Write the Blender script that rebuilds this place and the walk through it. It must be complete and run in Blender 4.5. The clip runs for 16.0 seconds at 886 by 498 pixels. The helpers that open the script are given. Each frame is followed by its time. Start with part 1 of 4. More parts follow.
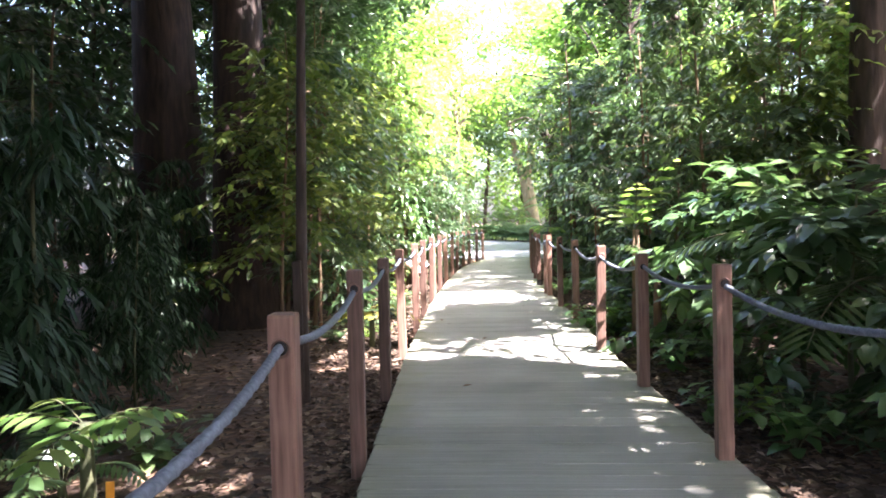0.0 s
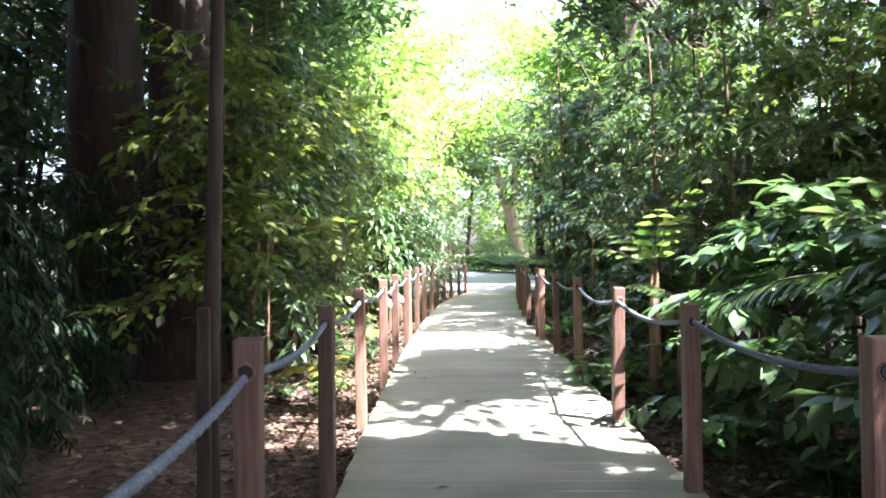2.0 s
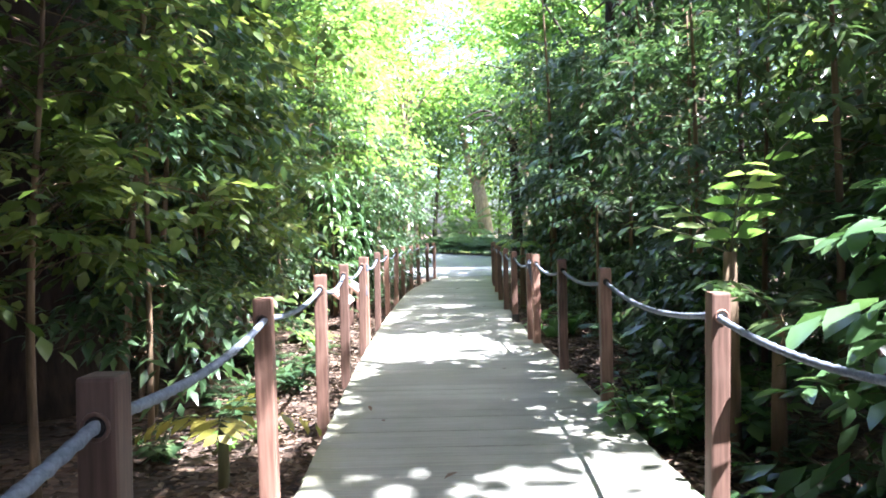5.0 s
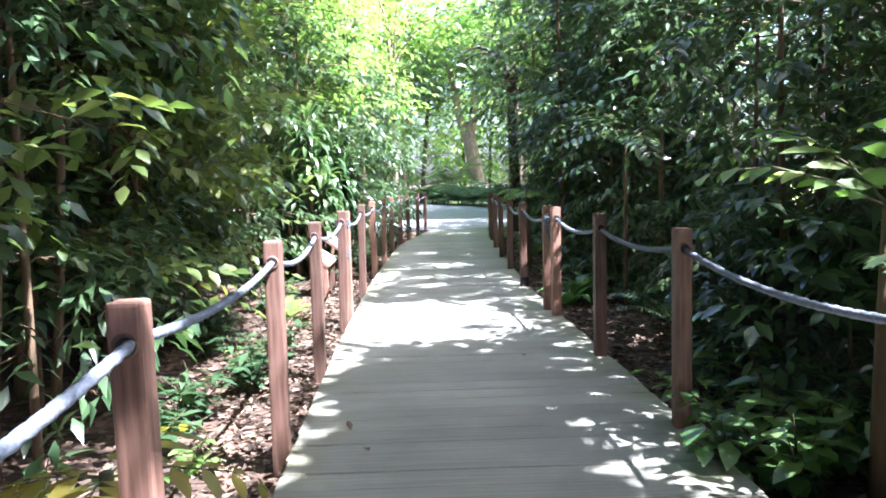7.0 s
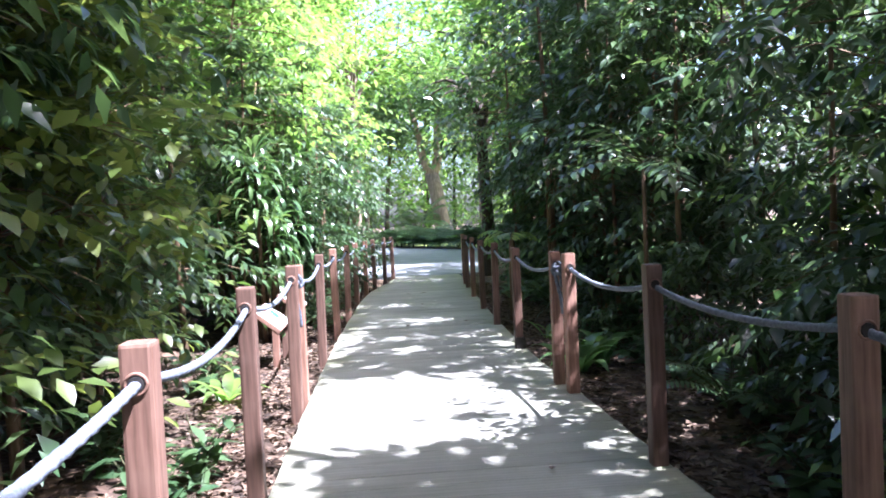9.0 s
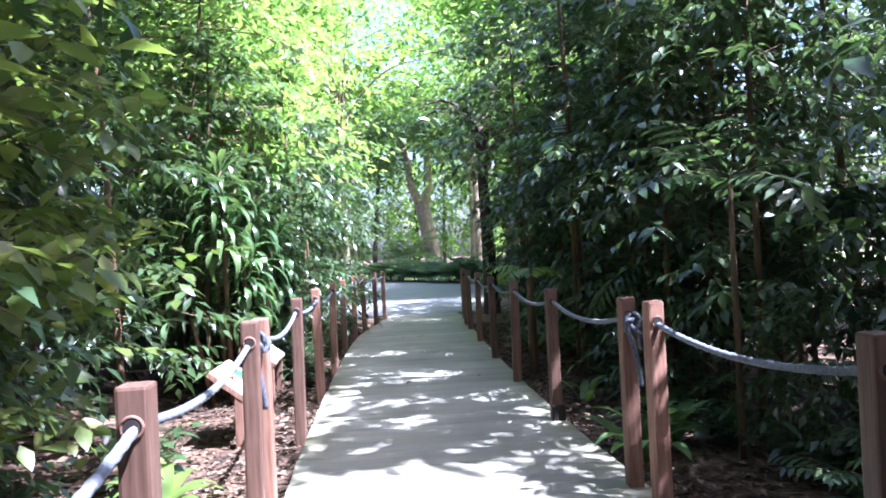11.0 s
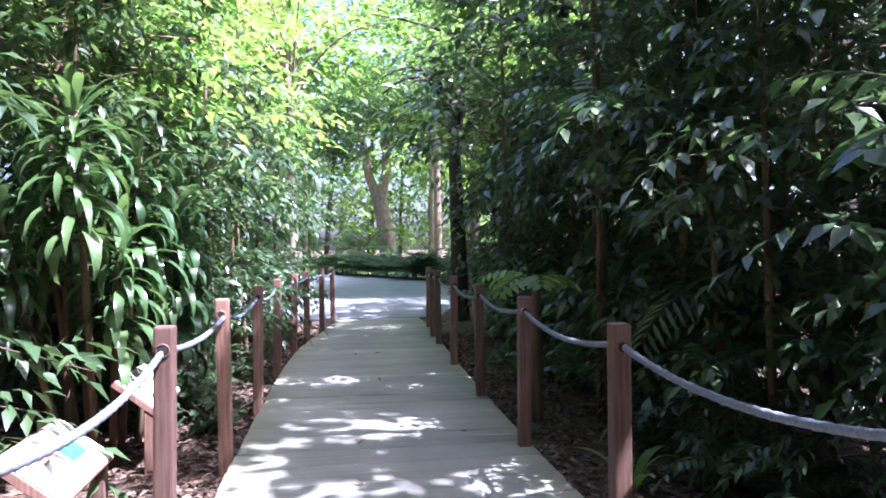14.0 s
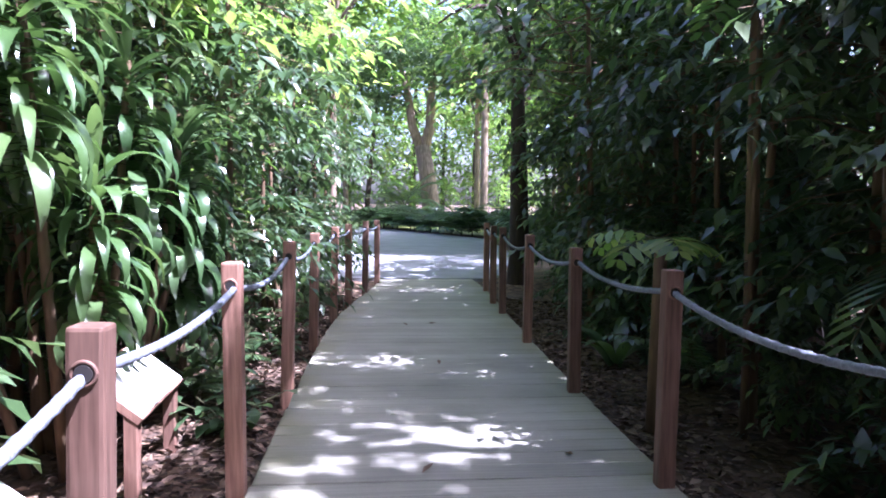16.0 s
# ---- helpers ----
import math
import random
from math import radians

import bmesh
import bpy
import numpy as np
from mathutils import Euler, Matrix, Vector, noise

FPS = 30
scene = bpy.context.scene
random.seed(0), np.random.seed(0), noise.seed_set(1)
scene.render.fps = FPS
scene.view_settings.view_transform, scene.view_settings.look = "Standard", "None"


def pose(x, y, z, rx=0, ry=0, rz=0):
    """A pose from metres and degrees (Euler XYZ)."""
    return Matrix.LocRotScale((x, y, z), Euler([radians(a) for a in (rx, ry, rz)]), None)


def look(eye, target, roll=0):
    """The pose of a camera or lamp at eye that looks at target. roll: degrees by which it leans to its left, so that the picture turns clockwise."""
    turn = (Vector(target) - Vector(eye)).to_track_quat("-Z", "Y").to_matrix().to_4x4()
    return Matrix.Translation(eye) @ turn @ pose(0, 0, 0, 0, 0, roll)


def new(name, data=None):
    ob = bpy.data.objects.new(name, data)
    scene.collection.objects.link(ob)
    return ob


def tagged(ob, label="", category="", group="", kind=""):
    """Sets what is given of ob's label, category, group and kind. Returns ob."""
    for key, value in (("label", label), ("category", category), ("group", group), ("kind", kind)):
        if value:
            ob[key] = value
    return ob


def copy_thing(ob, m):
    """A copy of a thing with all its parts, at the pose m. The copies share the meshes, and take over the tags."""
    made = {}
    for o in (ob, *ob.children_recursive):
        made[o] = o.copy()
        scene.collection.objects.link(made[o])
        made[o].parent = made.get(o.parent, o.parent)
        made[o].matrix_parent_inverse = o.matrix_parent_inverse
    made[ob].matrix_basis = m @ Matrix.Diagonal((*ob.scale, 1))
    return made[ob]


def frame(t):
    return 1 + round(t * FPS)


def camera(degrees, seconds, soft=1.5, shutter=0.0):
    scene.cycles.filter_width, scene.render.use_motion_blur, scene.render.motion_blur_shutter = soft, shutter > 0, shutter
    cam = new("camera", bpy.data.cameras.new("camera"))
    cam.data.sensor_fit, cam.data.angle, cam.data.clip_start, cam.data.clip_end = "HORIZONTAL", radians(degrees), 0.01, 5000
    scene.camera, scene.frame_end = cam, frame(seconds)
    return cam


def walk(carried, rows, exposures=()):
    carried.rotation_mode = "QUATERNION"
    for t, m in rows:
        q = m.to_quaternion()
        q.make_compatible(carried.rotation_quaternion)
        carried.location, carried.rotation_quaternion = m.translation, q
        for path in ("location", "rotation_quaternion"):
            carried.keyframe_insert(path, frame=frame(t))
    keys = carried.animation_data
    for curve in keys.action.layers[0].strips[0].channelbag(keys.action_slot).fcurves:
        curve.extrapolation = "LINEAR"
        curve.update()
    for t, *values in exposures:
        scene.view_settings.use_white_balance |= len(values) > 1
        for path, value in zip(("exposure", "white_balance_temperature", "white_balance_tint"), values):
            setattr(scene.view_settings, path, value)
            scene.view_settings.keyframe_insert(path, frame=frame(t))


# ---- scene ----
cam = camera(63.0, 16.0, 1.8)
PATH = [
    (0, (0.906, 0.184, 1.318), (0.792, 2.18, 1.245), -1.3),
    (0.5, (0.883, 0.593, 1.327), (0.828, 2.592, 1.304), -2.2),
    (1.5, (0.882, 1.401, 1.352), (0.807, 3.4, 1.359), -0.9),
    (2, (0.892, 1.847, 1.341), (0.828, 3.846, 1.349), -0.6),
    (2.5, (0.882, 2.215, 1.323), (0.764, 4.211, 1.311), -0.3),
    (3, (0.856, 2.655, 1.336), (0.797, 4.654, 1.311), -0.6),
    (3.5, (0.86, 3.068, 1.348), (0.85, 5.068, 1.337), -0.2),
    (6, (0.778, 5.174, 1.326), (0.818, 7.172, 1.235), -1.4),
    (6.5, (0.764, 5.571, 1.322), (0.789, 7.567, 1.194), -1.4),
    (7, (0.733, 5.97, 1.317), (0.792, 7.961, 1.134), -1.3),
    (7.5, (0.724, 6.333, 1.31), (0.802, 8.323, 1.126), -1.0),
    (8, (0.692, 6.819, 1.341), (0.752, 8.815, 1.223), -2.7),
    (8.5, (0.674, 7.2, 1.326), (0.807, 9.193, 1.236), -2.4),
    (11, (0.579, 9.284, 1.35), (0.782, 11.274, 1.367), -2.7),
    (11.5, (0.608, 9.687, 1.369), (0.822, 11.675, 1.352), -1.4),
    (12, (0.596, 10.133, 1.362), (0.787, 12.123, 1.324), -0.1),
    (12.5, (0.625, 10.543, 1.357), (0.818, 12.533, 1.307), 0.6),
    (13, (0.651, 10.959, 1.362), (0.845, 12.948, 1.296), 0.8),
    (13.5, (0.649, 11.384, 1.381), (0.935, 13.363, 1.349), -0.1),
    (14, (0.667, 11.822, 1.396), (0.997, 13.795, 1.392), -0.5),
    (14.5, (0.638, 12.211, 1.373), (0.984, 14.181, 1.37), 0.1),
    (15, (0.635, 12.628, 1.346), (1.008, 14.593, 1.308), 0.4),
    (15.5, (0.628, 13.004, 1.355), (0.978, 14.971, 1.275), 1.6),
    (16, (0.59, 13.458, 1.349), (0.815, 15.442, 1.222), 0.9),
]
walk(cam, [(t, look(eye, target, roll)) for t, eye, target, roll in PATH], [(0.0, 3.75, 6050, 25), (3.5, 3.4, 5700, 17), (7.0, 3.15, 5400, 20), (8.5, 2.9, 5350, 24), (12.0, 2.74, 5150, 28), (16.0, 2.7, 5200, 38)])

# ---- world and light ----
SUN_DIR = Vector((0.39, -0.242, 0.84)).normalized()
world = bpy.data.worlds.new("sky")
scene.world = world
world.use_nodes = True
wn = world.node_tree
sky = wn.nodes.new("ShaderNodeTexSky")
sky.sky_type = "NISHITA"
sky.sun_disc = False
sky.sun_elevation = math.asin(SUN_DIR.z)
sky.sun_rotation = math.atan2(SUN_DIR.x, SUN_DIR.y)
sky.air_density, sky.dust_density = 1.0, 4.5
wn.links.new(sky.outputs[0], wn.nodes["Background"].inputs[0])
wn.nodes["Background"].inputs[1].default_value = 0.1
sun = new("sun", bpy.data.lights.new("sun", "SUN"))
sun.data.energy, sun.data.angle, sun.data.color = 5.0, radians(0.55), (1.0, 0.965, 0.9)
sun.matrix_world = look(SUN_DIR * 60, (0, 0, 0))



# ---- materials ----
def mat_new(name):
    m = bpy.data.materials.new(name)
    m.use_nodes = True
    t = m.node_tree
    return m, t, t.nodes["Principled BSDF"], t.nodes["Material Output"]


def ramp(t, fac, stops):
    r = t.nodes.new("ShaderNodeValToRGB")
    while len(r.color_ramp.elements) < len(stops):
        r.color_ramp.elements.new(0.5)
    for e, (p, c) in zip(r.color_ramp.elements, stops):
        e.position, e.color = p, (*c, 1)
    t.links.new(fac, r.inputs[0])
    return r.outputs[0]


def noise_tex(t, scale, detail=4.0, vec=None, stretch=None):
    n = t.nodes.new("ShaderNodeTexNoise")
    n.inputs["Scale"].default_value, n.inputs["Detail"].default_value = scale, detail
    if vec is None:
        vec = t.nodes.new("ShaderNodeTexCoord").outputs["Object"]
    if stretch:
        mp = t.nodes.new("ShaderNodeMapping")
        mp.inputs["Scale"].default_value = stretch
        t.links.new(vec, mp.inputs[0])
        vec = mp.outputs[0]
    t.links.new(vec, n.inputs["Vector"])
    return n.outputs["Fac"]


def mixc(t, fac, a, b, mode="MIX"):
    m = t.nodes.new("ShaderNodeMix")
    m.data_type, m.blend_type = "RGBA", mode
    for sock, v in ((m.inputs[0], fac), (m.inputs[6], a), (m.inputs[7], b)):
        if isinstance(v, (int, float)):
            sock.default_value = v
        elif isinstance(v, tuple):
            sock.default_value = (*v, 1)
        else:
            t.links.new(v, sock)
    return m.outputs[2]


def bump(t, bsdf, height, strength, distance=0.01):
    b = t.nodes.new("ShaderNodeBump")
    b.inputs["Strength"].default_value, b.inputs["Distance"].default_value = strength, distance
    t.links.new(height, b.inputs["Height"])
    t.links.new(b.outputs[0], bsdf.inputs["Normal"])


def leaf_material(name, colours, rough=0.38, through_light=0.42, spot=0.25, gloss=0.7):
    """Leaf blade: each leaf has its own shade of green, and light shines through it."""
    m, t, b, out = mat_new(name)
    geo = t.nodes.new("ShaderNodeNewGeometry")
    col = ramp(t, geo.outputs["Random Per Island"], [(i / (len(colours) - 1), c) for i, c in enumerate(colours)])
    obn = noise_tex(t, 9.0, 3.0)
    col = mixc(t, spot, col, mixc(t, obn, (0.5, 0.55, 0.35), (1.3, 1.25, 1.0)), "MULTIPLY")
    info = t.nodes.new("ShaderNodeObjectInfo")
    col = mixc(t, 0.5, col, ramp(t, info.outputs["Random"], [(0, (0.75, 0.85, 0.8)), (0.5, (1, 1, 1)), (1, (1.2, 1.1, 0.75))]), "MULTIPLY")
    t.links.new(col, b.inputs["Base Color"])
    b.inputs["Roughness"].default_value = rough
    b.inputs["Specular IOR Level"].default_value = gloss
    tr = t.nodes.new("ShaderNodeBsdfTranslucent")
    t.links.new(mixc(t, 1.0, col, (1.6, 1.65, 1.05), "MULTIPLY"), tr.inputs["Color"])
    mx = t.nodes.new("ShaderNodeMixShader")
    mx.inputs[0].default_value = through_light
    t.links.new(b.outputs[0], mx.inputs[1])
    t.links.new(tr.outputs[0], mx.inputs[2])
    t.links.new(mx.outputs[0], out.inputs["Surface"])
    return m


def bark_material(name, dark, light, scale=14.0):
    m, t, b, out = mat_new(name)
    streak = noise_tex(t, scale, 6.0, stretch=(1, 1, 0.18))
    blot = noise_tex(t, 2.3, 3.0)
    col = ramp(t, streak, [(0.3, dark), (0.7, light)])
    col = mixc(t, 0.55, col, ramp(t, blot, [(0.35, (0.55, 0.6, 0.45)), (0.65, (1.15, 1.1, 1.05))]), "MULTIPLY")
    t.links.new(col, b.inputs["Base Color"])
    b.inputs["Roughness"].default_value = 0.85
    bump(t, b, streak, 0.7, 0.03)
    return m


def wood_material(name, dark, light, rough=0.6):
    """Stained hardwood posts with upright grain and worn paler patches."""
    m, t, b, out = mat_new(name)
    grain = noise_tex(t, 60.0, 5.0, stretch=(1, 1, 0.06))
    wear = noise_tex(t, 5.0, 4.0)
    col = ramp(t, grain, [(0.3, dark), (0.72, light)])
    col = mixc(t, ramp(t, wear, [(0.52, (0, 0, 0)), (0.75, (0.45, 0.45, 0.45))]), col, (0.30, 0.19, 0.14))
    info = t.nodes.new("ShaderNodeObjectInfo")
    col = mixc(t, 1.0, col, ramp(t, info.outputs["Random"], [(0, (0.42, 0.42, 0.42)), (0.5, (0.8, 0.79, 0.78)), (1, (1.3, 1.26, 1.23))]), "MULTIPLY")
    t.links.new(col, b.inputs["Base Color"])
    b.inputs["Roughness"].default_value = rough
    bump(t, b, grain, 0.25, 0.003)
    return m


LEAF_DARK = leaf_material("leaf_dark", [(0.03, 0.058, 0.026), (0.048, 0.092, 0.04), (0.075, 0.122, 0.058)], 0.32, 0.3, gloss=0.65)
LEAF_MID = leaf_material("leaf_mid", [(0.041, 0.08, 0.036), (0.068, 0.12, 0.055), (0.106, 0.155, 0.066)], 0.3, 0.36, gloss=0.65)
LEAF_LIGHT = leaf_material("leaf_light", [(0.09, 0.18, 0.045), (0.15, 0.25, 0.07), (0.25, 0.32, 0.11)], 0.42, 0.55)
LEAF_FRESH = leaf_material("leaf_fresh", [(0.06, 0.13, 0.045), (0.1, 0.19, 0.07), (0.16, 0.25, 0.1)], 0.32, 0.42)
LEAF_YELLOW = leaf_material("leaf_yellow", [(0.22, 0.22, 0.04), (0.32, 0.28, 0.06)], 0.45, 0.5)
LEAF_STRAP = leaf_material("leaf_strap", [(0.042, 0.09, 0.036), (0.068, 0.13, 0.052), (0.11, 0.18, 0.085)], 0.24, 0.28, gloss=0.9)
LEAF_OLIVE = leaf_material("leaf_olive", [(0.06, 0.1, 0.026), (0.1, 0.145, 0.04), (0.17, 0.2, 0.06)], 0.4, 0.48, gloss=0.5)
# near-black dull green: the shade over the left side is in this colour
LEAF_SHADED = leaf_material("leaf_shaded", [(0.01, 0.026, 0.01), (0.016, 0.042, 0.015), (0.03, 0.06, 0.026)], 0.5, 0.12, gloss=0.3)
LITTER = leaf_material("leaf_litter", [(0.03, 0.02, 0.016), (0.075, 0.048, 0.036), (0.15, 0.098, 0.078), (0.28, 0.21, 0.17)], 0.75, 0.06, 0.5, 0.3)
BARK_DARK = bark_material("bark_dark", (0.018, 0.012, 0.009), (0.07, 0.045, 0.032))
BARK_RED = bark_material("bark_red", (0.02, 0.013, 0.01), (0.075, 0.044, 0.033))
BARK_PALE = bark_material("bark_pale", (0.12, 0.085, 0.06), (0.33, 0.25, 0.19))
STEM_GREEN = bark_material("stem_green", (0.04, 0.05, 0.02), (0.12, 0.11, 0.05))
STEM_TAN = bark_material("stem_tan", (0.08, 0.05, 0.028), (0.22, 0.14, 0.08))
POST_WOOD = wood_material("post_wood", (0.135, 0.07, 0.047), (0.3, 0.168, 0.12))


def deck_material():
    m, t, b, out = mat_new("deck_board")
    tc = t.nodes.new("ShaderNodeTexCoord").outputs["Object"]
    geo = t.nodes.new("ShaderNodeNewGeometry").outputs["Position"]
    grain = noise_tex(t, 45.0, 5.0, tc, (0.05, 1, 1))
    blot = noise_tex(t, 1.1, 5.0, geo)
    fine = noise_tex(t, 160.0, 3.0, geo)
    col = ramp(t, grain, [(0.25, (0.215, 0.212, 0.18)), (0.75, (0.335, 0.333, 0.295))])
    col = mixc(t, 0.8, col, ramp(t, blot, [(0.3, (0.64, 0.64, 0.58)), (0.7, (1.15, 1.13, 1.08))]), "MULTIPLY")
    col = mixc(t, 0.35, col, ramp(t, fine, [(0.3, (0.7, 0.7, 0.7)), (0.7, (1.2, 1.2, 1.2))]), "MULTIPLY")
    sx = t.nodes.new("ShaderNodeSeparateXYZ")
    t.links.new(tc, sx.inputs[0])
    ab = t.nodes.new("ShaderNodeMath")
    ab.operation = "ABSOLUTE"
    t.links.new(sx.outputs[0], ab.inputs[0])
    wob = t.nodes.new("ShaderNodeMath")
    wob.operation = "MULTIPLY_ADD"
    t.links.new(noise_tex(t, 2.6, 4.0, geo), wob.inputs[0])
    wob.inputs[1].default_value = 0.5
    t.links.new(ab.outputs[0], wob.inputs[2])
    moss = ramp(t, wob.outputs[0], [(0.6, (0, 0, 0)), (0.84, (0.7, 0.7, 0.7))])
    col = mixc(t, moss, col, (0.19, 0.185, 0.085))
    info = t.nodes.new("ShaderNodeObjectInfo")
    col = mixc(t, 1.0, col, ramp(t, info.outputs["Random"], [(0, (0.86, 0.86, 0.86)), (1, (1.1, 1.09, 1.07))]), "MULTIPLY")
    t.links.new(col, b.inputs["Base Color"])
    b.inputs["Roughness"].default_value = 0.78
    bump(t, b, grain, 0.3, 0.004)
    return m


def ground_material():
    m, t, b, out = mat_new("forest_floor")
    geo = t.nodes.new("ShaderNodeNewGeometry").outputs["Position"]
    vor = t.nodes.new("ShaderNodeTexVoronoi")
    vor.inputs["Scale"].default_value = 13.0
    t.links.new(geo, vor.inputs["Vector"])
    bw = t.nodes.new("ShaderNodeSeparateColor")
    t.links.new(vor.outputs["Color"], bw.inputs[0])
    col = ramp(t, bw.outputs[0], [(0, (0.03, 0.018, 0.012)), (0.4, (0.075, 0.042, 0.026)), (0.8, (0.14, 0.085, 0.05)), (1, (0.2, 0.13, 0.08))])
    soil = noise_tex(t, 1.4, 5.0, geo)
    col = mixc(t, ramp(t, soil, [(0.45, (0, 0, 0)), (0.62, (0.8, 0.8, 0.8))]), col, (0.055, 0.036, 0.024))
    t.links.new(col, b.inputs["Base Color"])
    b.inputs["Roughness"].default_value = 0.9
    bump(t, b, vor.outputs["Distance"], 0.6, 0.03)
    return m


def plain_material(name, a, c, scale, rough=0.6, metal=0.0, bumps=0.2):
    m, t, b, out = mat_new(name)
    n = noise_tex(t, scale, 5.0)
    t.links.new(ramp(t, n, [(0.3, a), (0.7, c)]), b.inputs["Base Color"])
    b.inputs["Roughness"].default_value, b.inputs["Metallic"].default_value = rough, metal
    bump(t, b, n, bumps, 0.004)
    return m


DECK = deck_material()
SOIL = ground_material()
ROPE = plain_material("rope_fibre", (0.10, 0.115, 0.145), (0.2, 0.22, 0.26), 70.0, 0.75, 0, 0.5)
ROPE_DARK = plain_material("rope_dark", (0.035, 0.042, 0.06), (0.12, 0.135, 0.16), 60.0, 0.75, 0, 0.5)
BEAM = plain_material("deck_beam", (0.05, 0.04, 0.03), (0.1, 0.08, 0.06), 12.0, 0.85)
HOLE = plain_material("hole_dark", (0.012, 0.01, 0.009), (0.03, 0.024, 0.02), 30.0, 0.8)
ASPHALT = plain_material("road_surface", (0.17, 0.175, 0.19), (0.25, 0.255, 0.275), 1.3, 0.8)
SIGN_FACE = plain_material("sign_face", (0.62, 0.62, 0.60), (0.78, 0.78, 0.76), 6.0, 0.35)
SIGN_GREEN = plain_material("sign_green", (0.03, 0.12, 0.06), (0.06, 0.2, 0.1), 20.0, 0.4)
SIGN_RED = plain_material("sign_picture", (0.25, 0.08, 0.05), (0.4, 0.18, 0.12), 25.0, 0.4)
SIGN_INK = plain_material("sign_ink", (0.3, 0.3, 0.3), (0.42, 0.42, 0.42), 25.0, 0.5)
ORANGE = plain_material("orange_plastic", (0.7, 0.26, 0.02), (0.85, 0.36, 0.04), 20.0, 0.45)


# ---- mesh tools ----
def mesh_of(name, verts, faces, mat, smooth=False):
    me = bpy.data.meshes.new(name)
    me.from_pydata([tuple(v) for v in verts] if not isinstance(verts, np.ndarray) else verts.tolist(), [], faces)
    me.materials.append(mat)
    if smooth:
        me.polygons.foreach_set("use_smooth", [True] * len(me.polygons))
    me.update()
    return me


def part(name, me, parent, label=""):
    ob = new(name, me)
    ob.parent = parent
    if label:
        tagged(ob, label)
    return ob


def bm_mesh(name, bm, mat, smooth=False):
    me = bpy.data.meshes.new(name)
    bm.to_mesh(me)
    bm.free()
    me.materials.append(mat)
    if smooth:
        me.polygons.foreach_set("use_smooth", [True] * len(me.polygons))
    return me


def box_bm(sx, sy, sz, bevel=0.0, segs=1, at=(0, 0, 0)):
    """A bevelled box that stands on z = 0 of its own place."""
    bm = bmesh.new()
    bmesh.ops.create_cube(bm, size=1.0, matrix=Matrix.Translation((at[0], at[1], at[2] + sz / 2)) @ Matrix.Diagonal((sx, sy, sz, 1)))
    if bevel:
        bmesh.ops.bevel(bm, geom=bm.edges[:], offset=bevel, segments=segs, profile=0.6, affect="EDGES")
    return bm


def tube(points, radii, n=6, strands=0, twist=0.0, close=True):
    """Rings of vertices along a line; strands and twist give laid rope."""
    P = [Vector(p) for p in points]
    verts, faces = [], []
    ref = Vector((0.31, 0.17, 0.93))
    run = 0.0
    for i, p in enumerate(P):
        d = (P[min(i + 1, len(P) - 1)] - P[max(i - 1, 0)]).normalized()
        if abs(d.dot(ref)) > 0.95:
            ref = Vector((0.9, 0.3, 0.1))
        u = (ref - d * ref.dot(d)).normalized()
        v = d.cross(u)
        if i:
            run += (p - P[i - 1]).length
        for k in range(n):
            a = 2 * math.pi * k / n
            r = radii[i] if not strands else radii[i] * (1 + 0.13 * math.cos(strands * a - twist * run))
            verts.append(p + (u * math.cos(a) + v * math.sin(a)) * r)
    for i in range(len(P) - 1):
        for k in range(n):
            a, b = i * n + k, i * n + (k + 1) % n
            faces.append((a, b, b + n, a + n))
    if close:
        faces.append(tuple(range(n - 1, -1, -1)))
        faces.append(tuple(range((len(P) - 1) * n, len(P) * n)))
    return verts, faces


def join(*pieces):
    verts, faces = [], []
    for v, f in pieces:
        o = len(verts)
        verts += list(v)
        faces += [tuple(i + o for i in q) for q in f]
    return verts, faces


def blades(P, D, U, L, W, fold=0.12, droop=0.15, wide=0.45):
    """Many leaves: roots P, directions D, upper sides U, lengths L, widths W. Each has two halves folded along its rib."""
    P, D, U = (np.asarray(a, float) for a in (P, D, U))
    L, W = np.asarray(L, float)[:, None], np.asarray(W, float)[:, None]
    D = D / np.linalg.norm(D, axis=1, keepdims=True)
    S = np.cross(D, U)
    S /= np.linalg.norm(S, axis=1, keepdims=True) + 1e-9
    N = np.cross(S, D)
    base = P
    mid = P + D * L * wide - N * L * droop * 0.15
    left = mid - S * W * 0.5 + N * W * fold
    right = mid + S * W * 0.5 + N * W * fold
    m2 = P + D * L * 0.75 - N * L * droop * 0.5
    l2 = m2 - S * W * 0.33 + N * W * fold * 0.6
    r2 = m2 + S * W * 0.33 + N * W * fold * 0.6
    tip = P + D * L - N * L * droop
    n = len(P)
    V = np.stack([base, left, mid, right, l2, m2, r2, tip], 1).reshape(-1, 3)
    T = np.array([[0, 2, 1, -1], [0, 3, 2, -1], [1, 2, 5, 4], [2, 3, 6, 5], [4, 5, 7, -1], [5, 6, 7, -1]])
    F = []
    for i in range(n):
        o = i * 8
        F += [(o, o + 2, o + 1), (o, o + 3, o + 2), (o + 1, o + 2, o + 5, o + 4), (o + 2, o + 3, o + 6, o + 5), (o + 4, o + 5, o + 7), (o + 5, o + 6, o + 7)]
    return V, F


